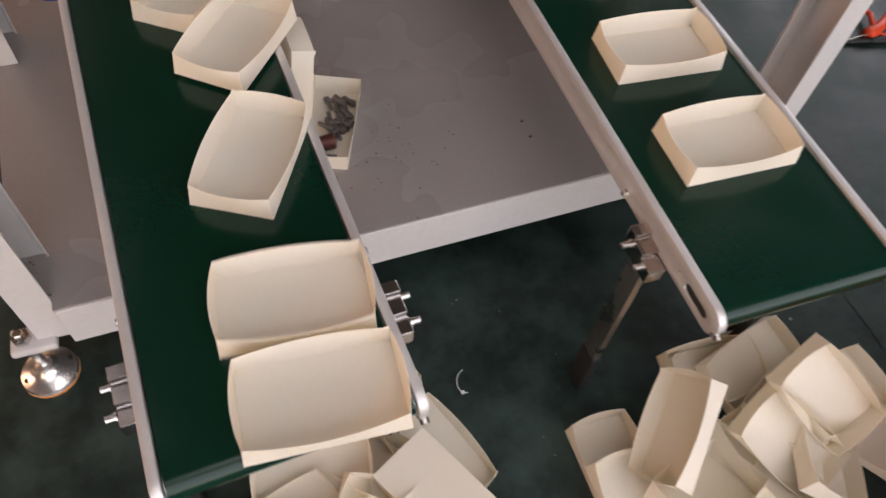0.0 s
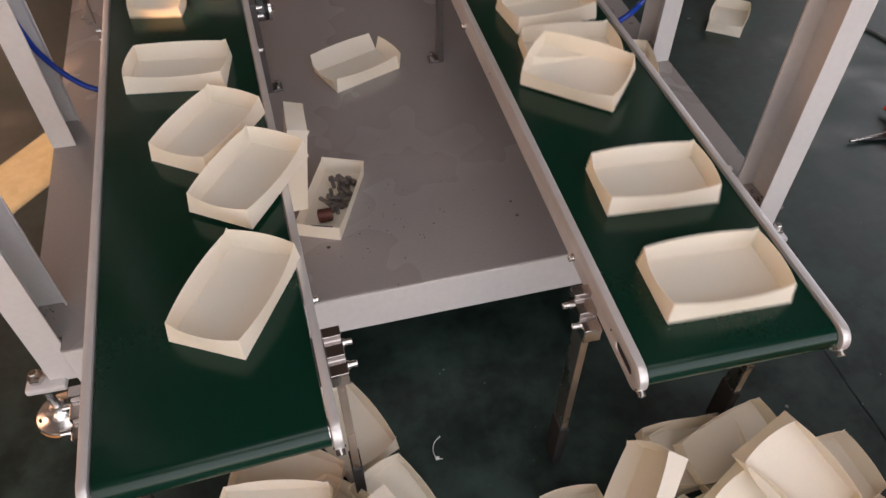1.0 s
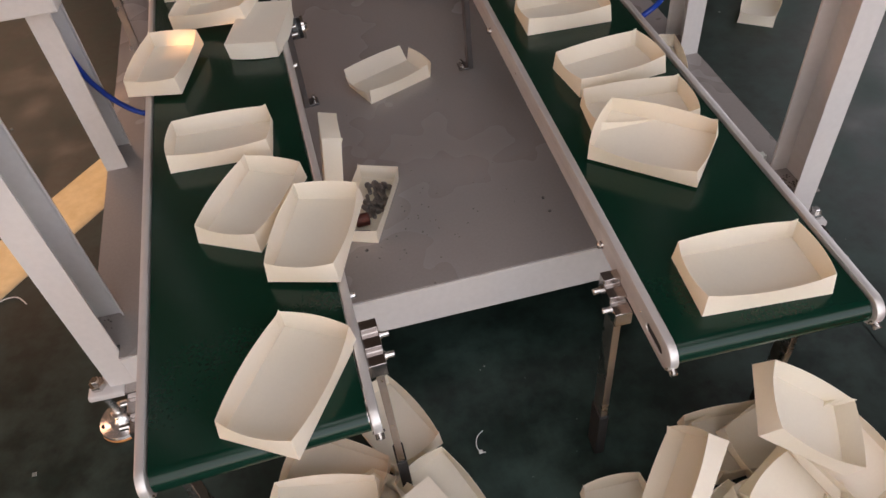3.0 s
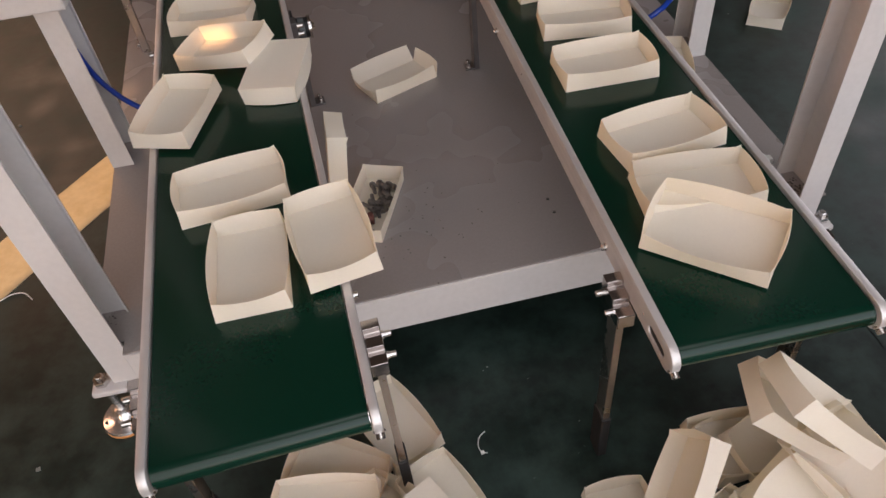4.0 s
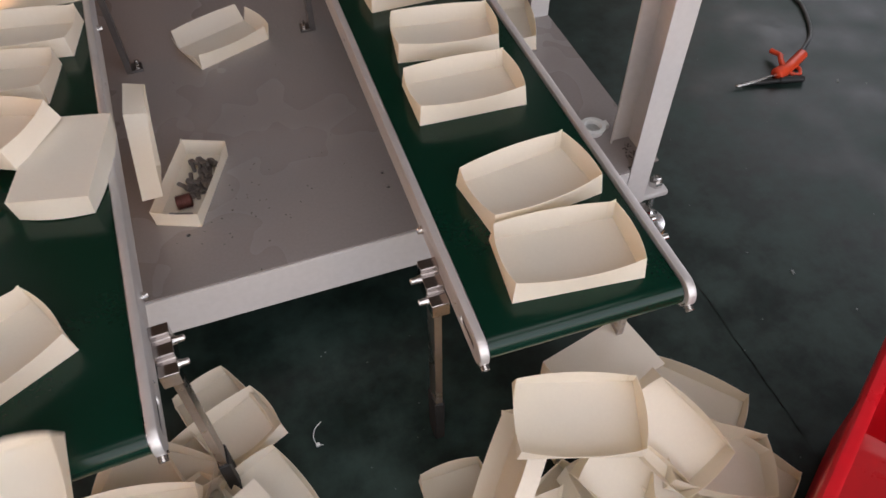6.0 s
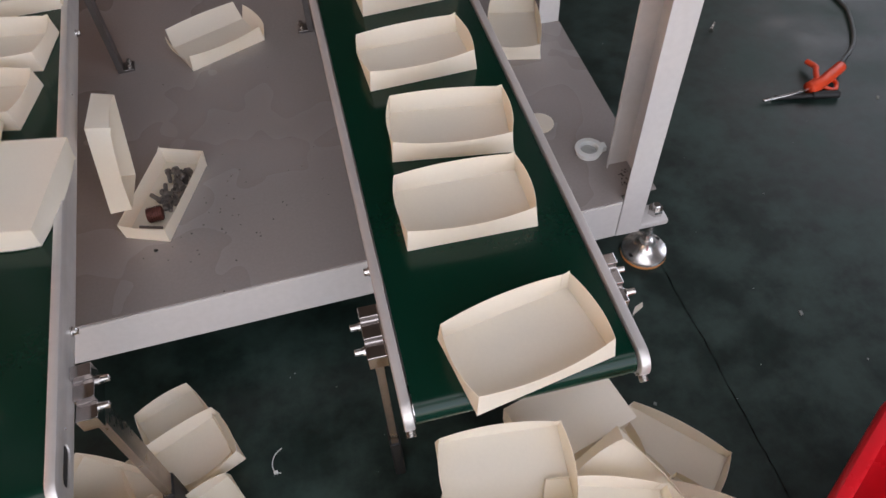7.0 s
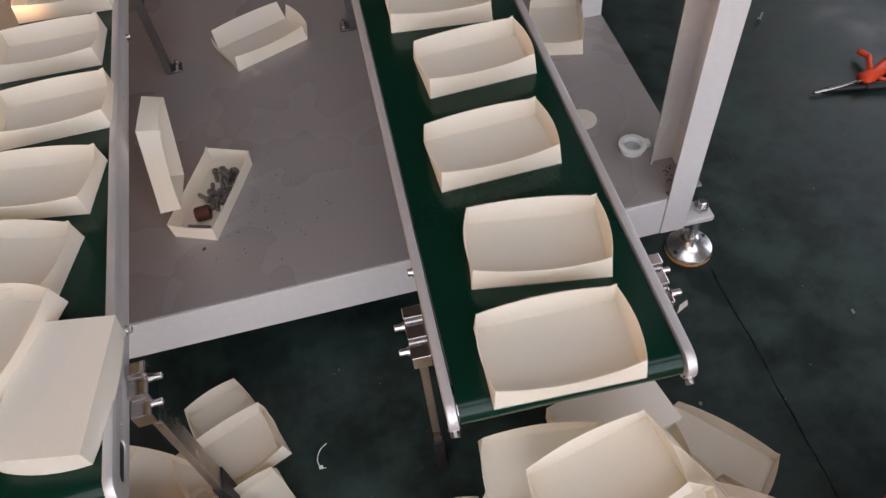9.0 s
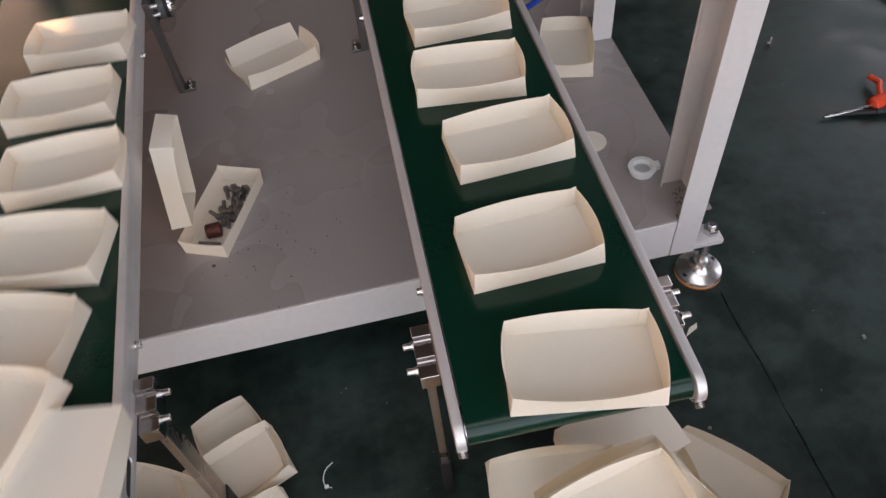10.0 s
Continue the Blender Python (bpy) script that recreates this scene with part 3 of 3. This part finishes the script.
smooth_by_angle(part("head", lathe([(0.007, 0.0), (0.0075, 0.001), (0.0075, 0.007), (0.007, 0.008)], pose(1.064, 1.1413, 0.0075, 90, 0, 140), 6), STEEL, nut))

gun = tagged(new("air_gun"), "orange plastic air blow gun lying on the floor", "air gun")
tube([(1.300, 0.893, 0.020), (1.262, 0.872, 0.021), (1.222, 0.851, 0.020), (1.196, 0.842, 0.018)], 0.0150, ORANGE, "handle", gun)
tube([(1.205, 0.846, 0.020), (1.196, 0.842, 0.019), (1.178, 0.838, 0.017)], 0.0185, ORANGE, "valve_body", gun)
tube([(1.210, 0.858, 0.024), (1.224, 0.888, 0.024), (1.236, 0.908, 0.022), (1.230, 0.938, 0.018)], 0.0075, ORANGE, "trigger", gun, 8)
tube([(1.222, 0.842, 0.012), (1.243, 0.826, 0.010), (1.262, 0.846, 0.010), (1.258, 0.866, 0.012)], 0.0055, ORANGE, "guard", gun, 8)
tube([(1.182, 0.839, 0.017), (1.120, 0.836, 0.012), (1.056, 0.838, 0.007)], 0.0040, STEEL, "nozzle", gun)
tagged(tube([(1.302, 0.895, 0.018), (1.330, 0.925, 0.010), (1.385, 0.968, 0.007), (1.425, 1.020, 0.006), (1.462, 1.095, 0.006), (1.480, 1.160, 0.006), (1.470, 1.30, 0.006), (1.40, 1.50, 0.006), (1.42, 1.80, 0.006)], 0.0055, GREY, "air_hose"), "grey air hose trailing across the floor", "hose")
pen = tagged(new("driver_handle"), "black screwdriver lying beside the air gun", "screwdriver")
tube([(1.180, 0.822, 0.010), (1.215, 0.815, 0.010), (1.245, 0.807, 0.010)], 0.0100, BLACK, "grip", pen)
tube([(1.182, 0.8215, 0.009), (1.135, 0.832, 0.007), (1.090, 0.842, 0.005)], 0.0065, BLACK, "shaft", pen)

tagged(tube([(-0.914, 1.040, 0.66), (-0.913, 1.046, 0.54), (-0.902, 1.056, 0.440), (-0.884, 1.060, 0.388), (-0.856, 1.060, 0.345), (-0.820, 1.060, 0.313), (-0.775, 1.060, 0.302), (-0.730, 1.075, 0.330), (-0.700, 1.10, 0.40)], 0.0062, BLUE, "air_tube"), "blue pneumatic tube sagging behind the white post", "hose")
tagged(tube([(0.305, 0.875, 0.425), (0.335, 0.868, 0.448), (0.368, 0.886, 0.458), (0.405, 0.925, 0.470), (0.47, 1.02, 0.54), (0.50, 1.15, 0.70)], 0.0062, BLUE, "air_tube"), "blue pneumatic tube rising past the conveyor rail", "hose")

motor = tagged(new("drive_motor"), "small black motor with a grey band under the conveyor rail", "motor")
motor.matrix_basis = pose(-0.447, 1.165, 0.398, 0, 90, 3.7)
smooth_by_angle(part("can", lathe([(0.010, 0.0), (0.024, 0.001), (0.024, 0.030), (0.022, 0.032)], None, 28), BLACK, motor))
smooth_by_angle(part("band", lathe([(0.0235, 0.008), (0.0248, 0.009), (0.0248, 0.022), (0.0235, 0.023)], None, 28), GREY, motor))
smooth_by_angle(part("flange", lathe([(0.027, 0.032), (0.027, 0.038), (0.012, 0.039), (0.008, 0.046)], None, 28), STEEL, motor))
part("bracket", box(-0.040, 0.030, -0.020, 0.020, -0.006, 0.0, 0.001), BLACK, motor)
tagged(tube([(-0.16, 1.70, 0.230), (-0.10, 1.585, 0.232), (-0.03, 1.56, 0.232), (0.05, 1.60, 0.230), (0.08, 1.74, 0.230)], 0.013, BLACK, "cable"), "thick black cable lying on the deck", "cable")

# red bin beside the camera
bin_ob = tagged(new("plastic_bin"), "red plastic bin with a rolled rim on the floor", "bin")
bin_ob.matrix_basis = pose(0.600, -0.325, 0, 0, 0, 34)


def bin_rings(levels, closed):
    bm = bmesh.new()
    rings = []
    for w, d, z in levels:
        ring, r = [], 0.05
        for cx, cy, a0 in ((1, 1, 0), (-1, 1, 90), (-1, -1, 180), (1, -1, 270)):
            for k in range(7):
                a = radians(a0 + 15 * k)
                ring.append(bm.verts.new((cx * (w - r) + r * math.cos(a), cy * (d - r) + r * math.sin(a), z)))
        rings.append(ring)
    for a, b in zip(rings, rings[1:] + ([] if closed else [rings[0]])):
        for k in range(len(a)):
            bm.faces.new((a[k], a[(k + 1) % len(a)], b[(k + 1) % len(a)], b[k]))
    if closed:
        bm.faces.new(rings[0][::-1])
        bm.faces.new(rings[-1])
    return bm


SHELL = ((0.17, 0.13, 0.004), (0.205, 0.165, 0.02), (0.222, 0.182, 0.272), (0.222, 0.182, 0.300), (0.217, 0.177, 0.300), (0.198, 0.158, 0.024), (0.18, 0.14, 0.012))
RIM = ((0.2225, 0.1825, 0.272), (0.236, 0.196, 0.275), (0.238, 0.198, 0.280), (0.237, 0.197, 0.298), (0.233, 0.193, 0.303), (0.222, 0.182, 0.304), (0.2165, 0.1765, 0.3005), (0.2225, 0.1825, 0.2995))
smooth_by_angle(part("shell", bin_rings(SHELL, True), RED, bin_ob), 40)
smooth_by_angle(part("rim", bin_rings(RIM, False), RED, bin_ob, "rolled red rim"), 40)

# ---- moving trays ----
# travel of each belt, seconds and metres
SHIFT_R = [(0, 0), (0.70, 0), (1.12, 0.185), (2.07, 0.187), (2.46, 0.366), (3.37, 0.366), (3.86, 0.584), (4.74, 0.586), (5.25, 0.783), (6.14, 0.786), (6.62, 0.975), (7.53, 0.977), (7.98, 1.163), (8.5, 1.176), (8.86, 1.186), (9.02, 1.214), (9.38, 1.363), (10, 1.363)]
SHIFT_L = [(0, 0), (0.38, 0.16), (1.3, 0.163), (1.5, 0.172), (1.9, 0.338), (3.18, 0.338), (3.62, 0.512), (4.15, 0.522), (4.5, 0.645), (4.65, 0.700), (5.56, 0.703), (5.98, 0.870), (6.95, 0.882), (7.0, 0.89), (7.42, 1.050), (8.35, 1.052), (8.5, 1.090), (8.87, 1.225), (9.74, 1.226), (10, 1.330)]


def shift(table, t):
    return float(np.interp(t, [a for a, _ in table], [b for _, b in table]))


def ride(table, places, end=10.0):
    """Rows of a tray on a moving belt. places: (t, x, y before any travel, turn, lift, rx, ry)."""
    stops = sorted({round(t, 3) for t, _ in table} | {round(a[0], 3) for a in places} | {round(k * 0.25, 3) for k in range(41)})
    keys = [p[0] for p in places]
    rows = []
    for t in stops:
        if t > end + 1e-6:
            break
        x, y, turn, lift, rx, ry = (float(np.interp(t, keys, [p[k] for p in places])) for k in range(1, 7))
        rows.append((t, pose(x, y - shift(table, t), BELT_Z + 0.0008 + lift, rx, ry, turn)))
    return rows


def drop(rows, start, steps):
    """Leaves the belt at start, then passes through steps (t, x, y, z, rx, ry, rz); the last one is where it stays."""
    kept = [r for r in rows if r[0] <= start + 1e-6]
    kept += [(step[0], step[1] if len(step) == 2 else pose(*step[1:])) for step in steps]
    if kept[-1][0] < 10:
        kept.append((10.0, kept[-1][1]))
    return kept


def still(*places):
    """Places given as (x, y before travel, turn) hold for the whole clip."""
    return [(0, *places, 0, 0, 0), (10, *places, 0, 0, 0)]


def drift(x, turn, *ys):
    """Like still(), but the tray slips a little on the belt: (t, y before travel)."""
    rows = [(t, x, y, turn, 0, 0, 0) for t, y in ys]
    return rows + [(10, *rows[-1][1:])] if rows[-1][0] < 10 else rows


ON_R, ON_L = "trays on the conveyor beside the floor tools", "trays on the crowded conveyor"


def motions():
    def go(rows, group, label=PLAIN):
        walk(put(rows[0][1], label, group), rows)

    r = lambda places, end=10.0: ride(SHIFT_R, places, end)  # noqa: E731
    l = lambda places, end=10.0: ride(SHIFT_L, places, end)  # noqa: E731, E741
    def tip(x, rz, tilt, past):
        """A tray that tips over the end roller: tilt in degrees, past: how far its middle is beyond the roller."""
        a = radians(tilt)
        belt = LEFT.matrix_basis if x < -0.25 else Matrix()
        skew = belt.to_euler().z
        place = Vector(((x - belt.translation.x) / math.cos(skew), 0.022 - 0.0195 * math.sin(a) - past * math.cos(a), BELT_Z - 0.019 + 0.0206 * math.cos(a) - past * math.sin(a)))
        return belt @ Matrix.Translation(place) @ Matrix.Rotation(a, 4, "X") @ Matrix.Rotation(radians(rz) - skew, 4, "Z")

    def over(t, x, rz, last):
        air = Matrix.Translation(((2 * x + last[0]) / 3, -0.085, 0.31)) @ Matrix.Rotation(radians(58), 4, "X") @ Matrix.Rotation(radians(rz), 4, "Z")
        return [(t, tip(x, rz, 0, 0)), (t + 0.05, tip(x, rz, 11, 0.020)), (t + 0.10, tip(x, rz, 30, 0.045)), (t + 0.15, tip(x, rz, 52, 0.085)), (t + 0.21, air), (t + 0.29, pose(*last))]

    def roll(t0, t1, a, b, n=3):
        """Tumbles from the place a to the place b in n even turns."""
        qa, qb = a.to_quaternion(), b.to_quaternion()
        return [(t0 + (t1 - t0) * k / n, Matrix.Translation(a.translation.lerp(b.translation, k / n)) @ qa.slerp(qb, k / n).to_matrix().to_4x4()) for k in range(n + 1)]

    # right belt; the first two trays come to lie on one another and are knocked on by the third
    leaning, carrier, nested = pose(0.206, -0.030, 0.276, 10, 36.5, -16), pose(0.225, 0.018, 0.217, -4, 36.7, -19), pose(0.225, -0.026, 0.285, -20, 42, -20)
    flipped, aside = pose(0.255, 0.085, 0.180, 187, 5, 17), pose(0.420, 0.030, 0.030, 8, 4, -45)
    go(drop(r(still(0.153, 0.258, -1)), 2.14, over(2.15, 0.153, -1, (0.206, -0.030, 0.276, 10, 36.5, -16)) + roll(3.74, 3.92, leaning, carrier, 1) + roll(5.12, 5.30, carrier, flipped)), ON_R)
    go(drop(r(still(0.152, 0.465, -3)), 3.53, over(3.54, 0.152, -3, (0.225, -0.026, 0.285, -20, 42, -20)) + roll(5.12, 5.32, nested, aside)), ON_R)
    early, late = pose(0.365, -0.045, 0.095, 6, 4, 10), pose(0.380, -0.094, 0.075, 2, 12, -23)
    go([(0, early)] + roll(2.38, 2.52, early, late, 1) + [(10, late)], WASTE, "cream paper tray tumbled on the heap below the belts")
    go(drop(r([(0, 0.132, 0.756, -42, 0.018, 15, 0), (1.5, 0.131, 0.753, -41, 0.018, 15, 0), (2.5, 0.130, 0.743, -41, 0.018, 15, 0), (4.2, 0.126, 0.760, -41, 0.018, 15, 0), (10, 0.126, 0.760, -40, 0.018, 15, 0)]), 5.02, over(5.03, 0.126, -41, (0.140, -0.026, 0.258, 14, 0, -17)) + roll(6.60, 6.76, pose(0.140, -0.026, 0.258, 14, 0, -17), pose(0.240, -0.090, 0.185, 4, 8, -14), 1)), ON_R)
    go(drop(r(drift(0.152, -5, (0, 0.852), (2.5, 0.852), (4.2, 0.871), (6, 0.888))), 6.34, over(6.35, 0.152, -5, (0.120, 0.000, 0.235, 12, 4, -4))), ON_R)
    go(drop(r([(0, 0.157, 1.015, 8, 0, 0, 0), (4.2, 0.155, 1.008, 8.5, 0, 0, 0), (6, 0.156, 1.024, 8.5, 0, 0, 0), (6.6, 0.156, 1.024, 8.5, 0, 0, 0), (6.9, 0.154, 1.031, 10.5, 0, 0, 0), (10, 0.154, 1.031, 10.5, 0, 0, 0)]), 7.58, over(7.60, 0.154, 10.5, (0.182, -0.052, 0.292, -1, -13, 9))), ON_R)
    go(drop(r(drift(0.139, -1, (0, 1.236), (2.5, 1.237), (4.2, 1.245), (6, 1.261), (7.5, 1.265))), 9.07, over(9.09, 0.139, -1, (0.170, -0.085, 0.330, 4, -8, 10))), ON_R)
    go(r(drift(0.158, -8.3, (0, 1.421), (10, 1.420))), ON_R)
    go(r(drift(0.145, 3, (0, 1.602), (7.5, 1.606), (10, 1.616))), ON_R)
    go(r(still(0.167, 1.816, 4)), ON_R)
    go(r(still(0.144, 1.991, -6)), ON_R)
    go(r(still(0.160, 2.170, 2)), ON_R)
    # left belt
    lying, pushed = pose(-0.385, 0.275, 0.001, 0, 0, -64), pose(-0.381, 0.279, 0.001, 0, 0, -65)
    go([(0, lying)] + roll(5.44, 5.58, lying, pushed, 1) + [(10, pushed)], WASTE, "cream paper tray lying flat on the green floor")
    go(drop(l(still(-0.492, 0.045, -3.5)), 0.05, over(0.06, -0.492, -3.5, (-0.470, -0.13, 0.085, 10, 5, 10))), ON_L)
    go(drop(l(still(-0.495, 0.171, -5.5)), 0.26, [(0.40, -0.493, 0.046, BELT_Z + 0.001, 0, 0, -6.5), (0.50, -0.488, 0.022, BELT_Z + 0.001, 0, 0, -7.5),
        (0.60, tip(-0.484, -9, 10, 0.016)), (0.66, tip(-0.480, -10, 27, 0.024)), (0.71, tip(-0.478, -11, 48, 0.040)), (0.76, tip(-0.478, -10, 66, 0.085)), (0.82, -0.50, -0.10, 0.27, 60, 0, -5), (0.91, -0.52, -0.16, 0.09, 15, 0, 20)]), ON_L)
    go(drop(l([(0, -0.501, 0.405, 62, 0, 0, 0), (1.5, -0.491, 0.404, 62, 0, 0, 0), (1.9, -0.486, 0.418, 60.5, 0, 0, 0), (10, -0.486, 0.418, 60.5, 0, 0, 0)]), 3.33, over(3.34, -0.488, 60, (-0.490, -0.15, 0.120, 8, 0, 80))), ON_L)
    jam = [(0, -0.482, 0.631, 53, 0.0068, 0, 0), (0.5, -0.470, 0.628, 57, 0.0068, 0, 0), (1.5, -0.462, 0.638, 57.5, 0.0072, 0, 0), (1.9, -0.428, 0.675, 72, 0.0090, -2, 0), (3.18, -0.428, 0.675, 72, 0.0090, -2, 0), (3.62, -0.412, 0.832, 97, 0.0100, -2, 0),
           (4.15, -0.411, 0.845, 99.5, 0.0100, -2, 0), (4.5, -0.396, 0.922, 115, 0.008, 0, 0), (4.65, -0.388, 0.965, 122, 0.008, 2, 0), (4.7, -0.387, 0.965, 122, 0.008, 2, 0)]
    go(drop(l(jam), 4.7, [(4.88, -0.382, 0.264, 0.480, 6, 0, 122), (5.0, -0.368, 0.256, 0.477, 16, 0, 121), (5.1, -0.345, 0.25, 0.43, 62, 0, 121), (5.2, -0.325, 0.24, 0.35, 84, 0, 120), (5.35, -0.34, 0.230, 0.19, 60, 4, 134), (5.48, -0.365, 0.225, 0.06, 20, 4, 172), (5.6, -0.380, 0.226, 0.016, 1, 4, 203)]), ON_L)
    go(drop(l([(0, -0.53, 0.778, 56, 0, 0, 0), (1.4, -0.53, 0.778, 57, 0, 0, 0), (1.9, -0.525, 0.783, 62.7, 0, 0, 0), (3.18, -0.525, 0.783, 62.7, 0, 0, 0), (3.62, -0.539, 0.818, 91, 0, 0, 0), (4.6, -0.531, 0.829, 91, 0, 0, 0), (10, -0.533, 0.829, 91, 0, 0, 0)]), 5.81, [(5.82, tip(-0.533, 91, 0, 0)), (5.92, tip(-0.533, 91, 8, 0.035)), (6.00, tip(-0.533, 91, 19, 0.058)), (6.07, tip(-0.533, 91, 38, 0.080)), (6.13, tip(-0.525, 88, 58, 0.115)), (6.20, -0.51, -0.12, 0.26, 50, 0, 80), (6.28, -0.480, -0.14, 0.150, 8, 0, 70)]), ON_L)
    go(drop(l([(0, -0.575, 0.975, -10, 0, 0, 0), (1.4, -0.588, 0.982, -6, 0, 0, 0), (2, -0.578, 0.974, -2, 0, 0, 0), (3.2, -0.578, 0.974, -2, 0, 0, 0), (3.7, -0.566, 1.0, 1, 0, 0, 0), (4.5, -0.569, 1.026, 18, 0, 0, 0), (4.7, -0.570, 1.030, 30, 0, 0, 0), (10, -0.570, 1.030, 30, 0, 0, 0)]), 7.30, over(7.31, -0.57, 30, (-0.540, -0.14, 0.180, 8, 0, 20))), ON_L)
    tilted = lambda y, z, tilt, turn: Matrix.Translation((-0.625, y, z)) @ Matrix.Rotation(radians(tilt), 4, "X") @ Matrix.Rotation(radians(turn), 4, "Z")  # noqa: E731
    leant = pose(-0.607, 0.866, 0.538, 31, -30, -30)
    after = drop(l([(0, -0.692, 1.262, 77, 0.0125, 0, -2), (3.2, -0.692, 1.262, 77, 0.0125, 0, -2), (3.7, -0.668, 1.247, 76, 0.0125, 0, -2), (4.15, -0.670, 1.255, 70, 0.0125, 0, -2), (4.5, -0.668, 1.308, 48, 0.0115, 0, -2), (4.7, -0.672, 1.297, 42, 0.011, 0, -2), (10, -0.672, 1.295, 42, 0.011, 0, -2)]),
                 9.82, [(9.84, tip(-0.67, 42, 0, 0)), (9.89, tip(-0.67, 42, 11, 0.02)), (9.94, tip(-0.67, 42, 30, 0.045)), (10.0, tip(-0.67, 42, 55, 0.09))])
    after = [row for row in after if row[0] >= 2.5]
    before = [(0, tilted(1.40, 0.475, 0, 80)), (0.4, tilted(1.24, 0.475, 0, 80)), (0.85, tilted(1.20, 0.475, 4, 80)), (1.0, tilted(1.135, 0.492, 20, 80)), (1.12, tilted(1.06, 0.535, 50, 84)), (1.3, tilted(1.0215, 0.559, 75.5, 90)), (1.48, tilted(1.0215, 0.559, 75.5, 90)), (1.63, tilted(0.995, 0.559, 76, 96))]
    go(before + roll(1.66, 1.84, tilted(0.985, 0.559, 76, 98), leant) + roll(2.30, 2.44, leant, after[0][1], 2) + after, ON_L)
    go(l([(0, -0.505, 1.353, 76, H, 180, 0), (2.5, -0.502, 1.353, 76, H, 180, 0), (3.7, -0.483, 1.350, 77, H, 180, 0), (4.5, -0.472, 1.347, 78, H, 180, 0), (6.2, -0.476, 1.355, 79, H, 180, 0), (9, -0.446, 1.362, 82, H, 180, 0), (10, -0.440, 1.362, 82, H, 180, 0)]), ON_L, "cream paper tray lying upside down on the belt")
    go(l([(0, -0.600, 1.640, -12, 0.016, 2, -6), (2.12, -0.595, 1.620, -12, 0.016, 2, -6), (2.42, -0.590, 1.462, -14, 0.022, 2, -6), (2.5, -0.590, 1.458, -14, 0.022, 2, -6), (3.7, -0.585, 1.455, -26, 0.020, 4, -9), (4.5, -0.573, 1.440, -34, 0.022, 5, -11), (5.6, -0.575, 1.440, -36, 0.022, 5, -11), (6.25, -0.575, 1.440, -36, 0.022, 5, -11), (7.4, -0.545, 1.432, -112, 0.012, 8, 0), (10, -0.528, 1.430, -112, 0.012, 8, 0)]), ON_L)
    go(l([(0, -0.66, 1.800, -7, 0, 0, 0), (2.1, -0.65, 1.800, -7, 0, 0, 0), (2.8, -0.63, 1.650, -7, 0, 0, 0), (4.5, -0.615, 1.645, -7, 0, 0, 0), (5.5, -0.600, 1.616, -8, 0, 0, 0), (7, -0.565, 1.592, -13, 0, 0, 0), (9, -0.552, 1.590, -14, 0, 0, 0), (10, -0.546, 1.590, -14, 0, 0, 0)]), ON_L)
    late_slide = lambda x, y, a, back, t0, t1: l([(t, x + 0.064 * shift(SHIFT_L, t), y + float(np.interp(t, (t0, t1), (back, 0))), a, 0, 0, 0) for t in sorted({0, 1, 2, 3, 4, 4.5, t0, t1, 5.75, 6, 6.5, 7, 7.5, 8, 8.5, 9, 9.5, 10})])  # noqa: E731
    go(late_slide(-0.607, 1.734, -9, 0.150, 4.95, 5.45), ON_L)
    go(late_slide(-0.600, 1.904, 2, 0.140, 5.05, 5.6), ON_L)
    go(late_slide(-0.630, 2.083, 0, 0.140, 5.1, 5.7), ON_L)
    go(late_slide(-0.620, 2.260, -3, 0.130, 5.2, 5.75), ON_L)


motions()
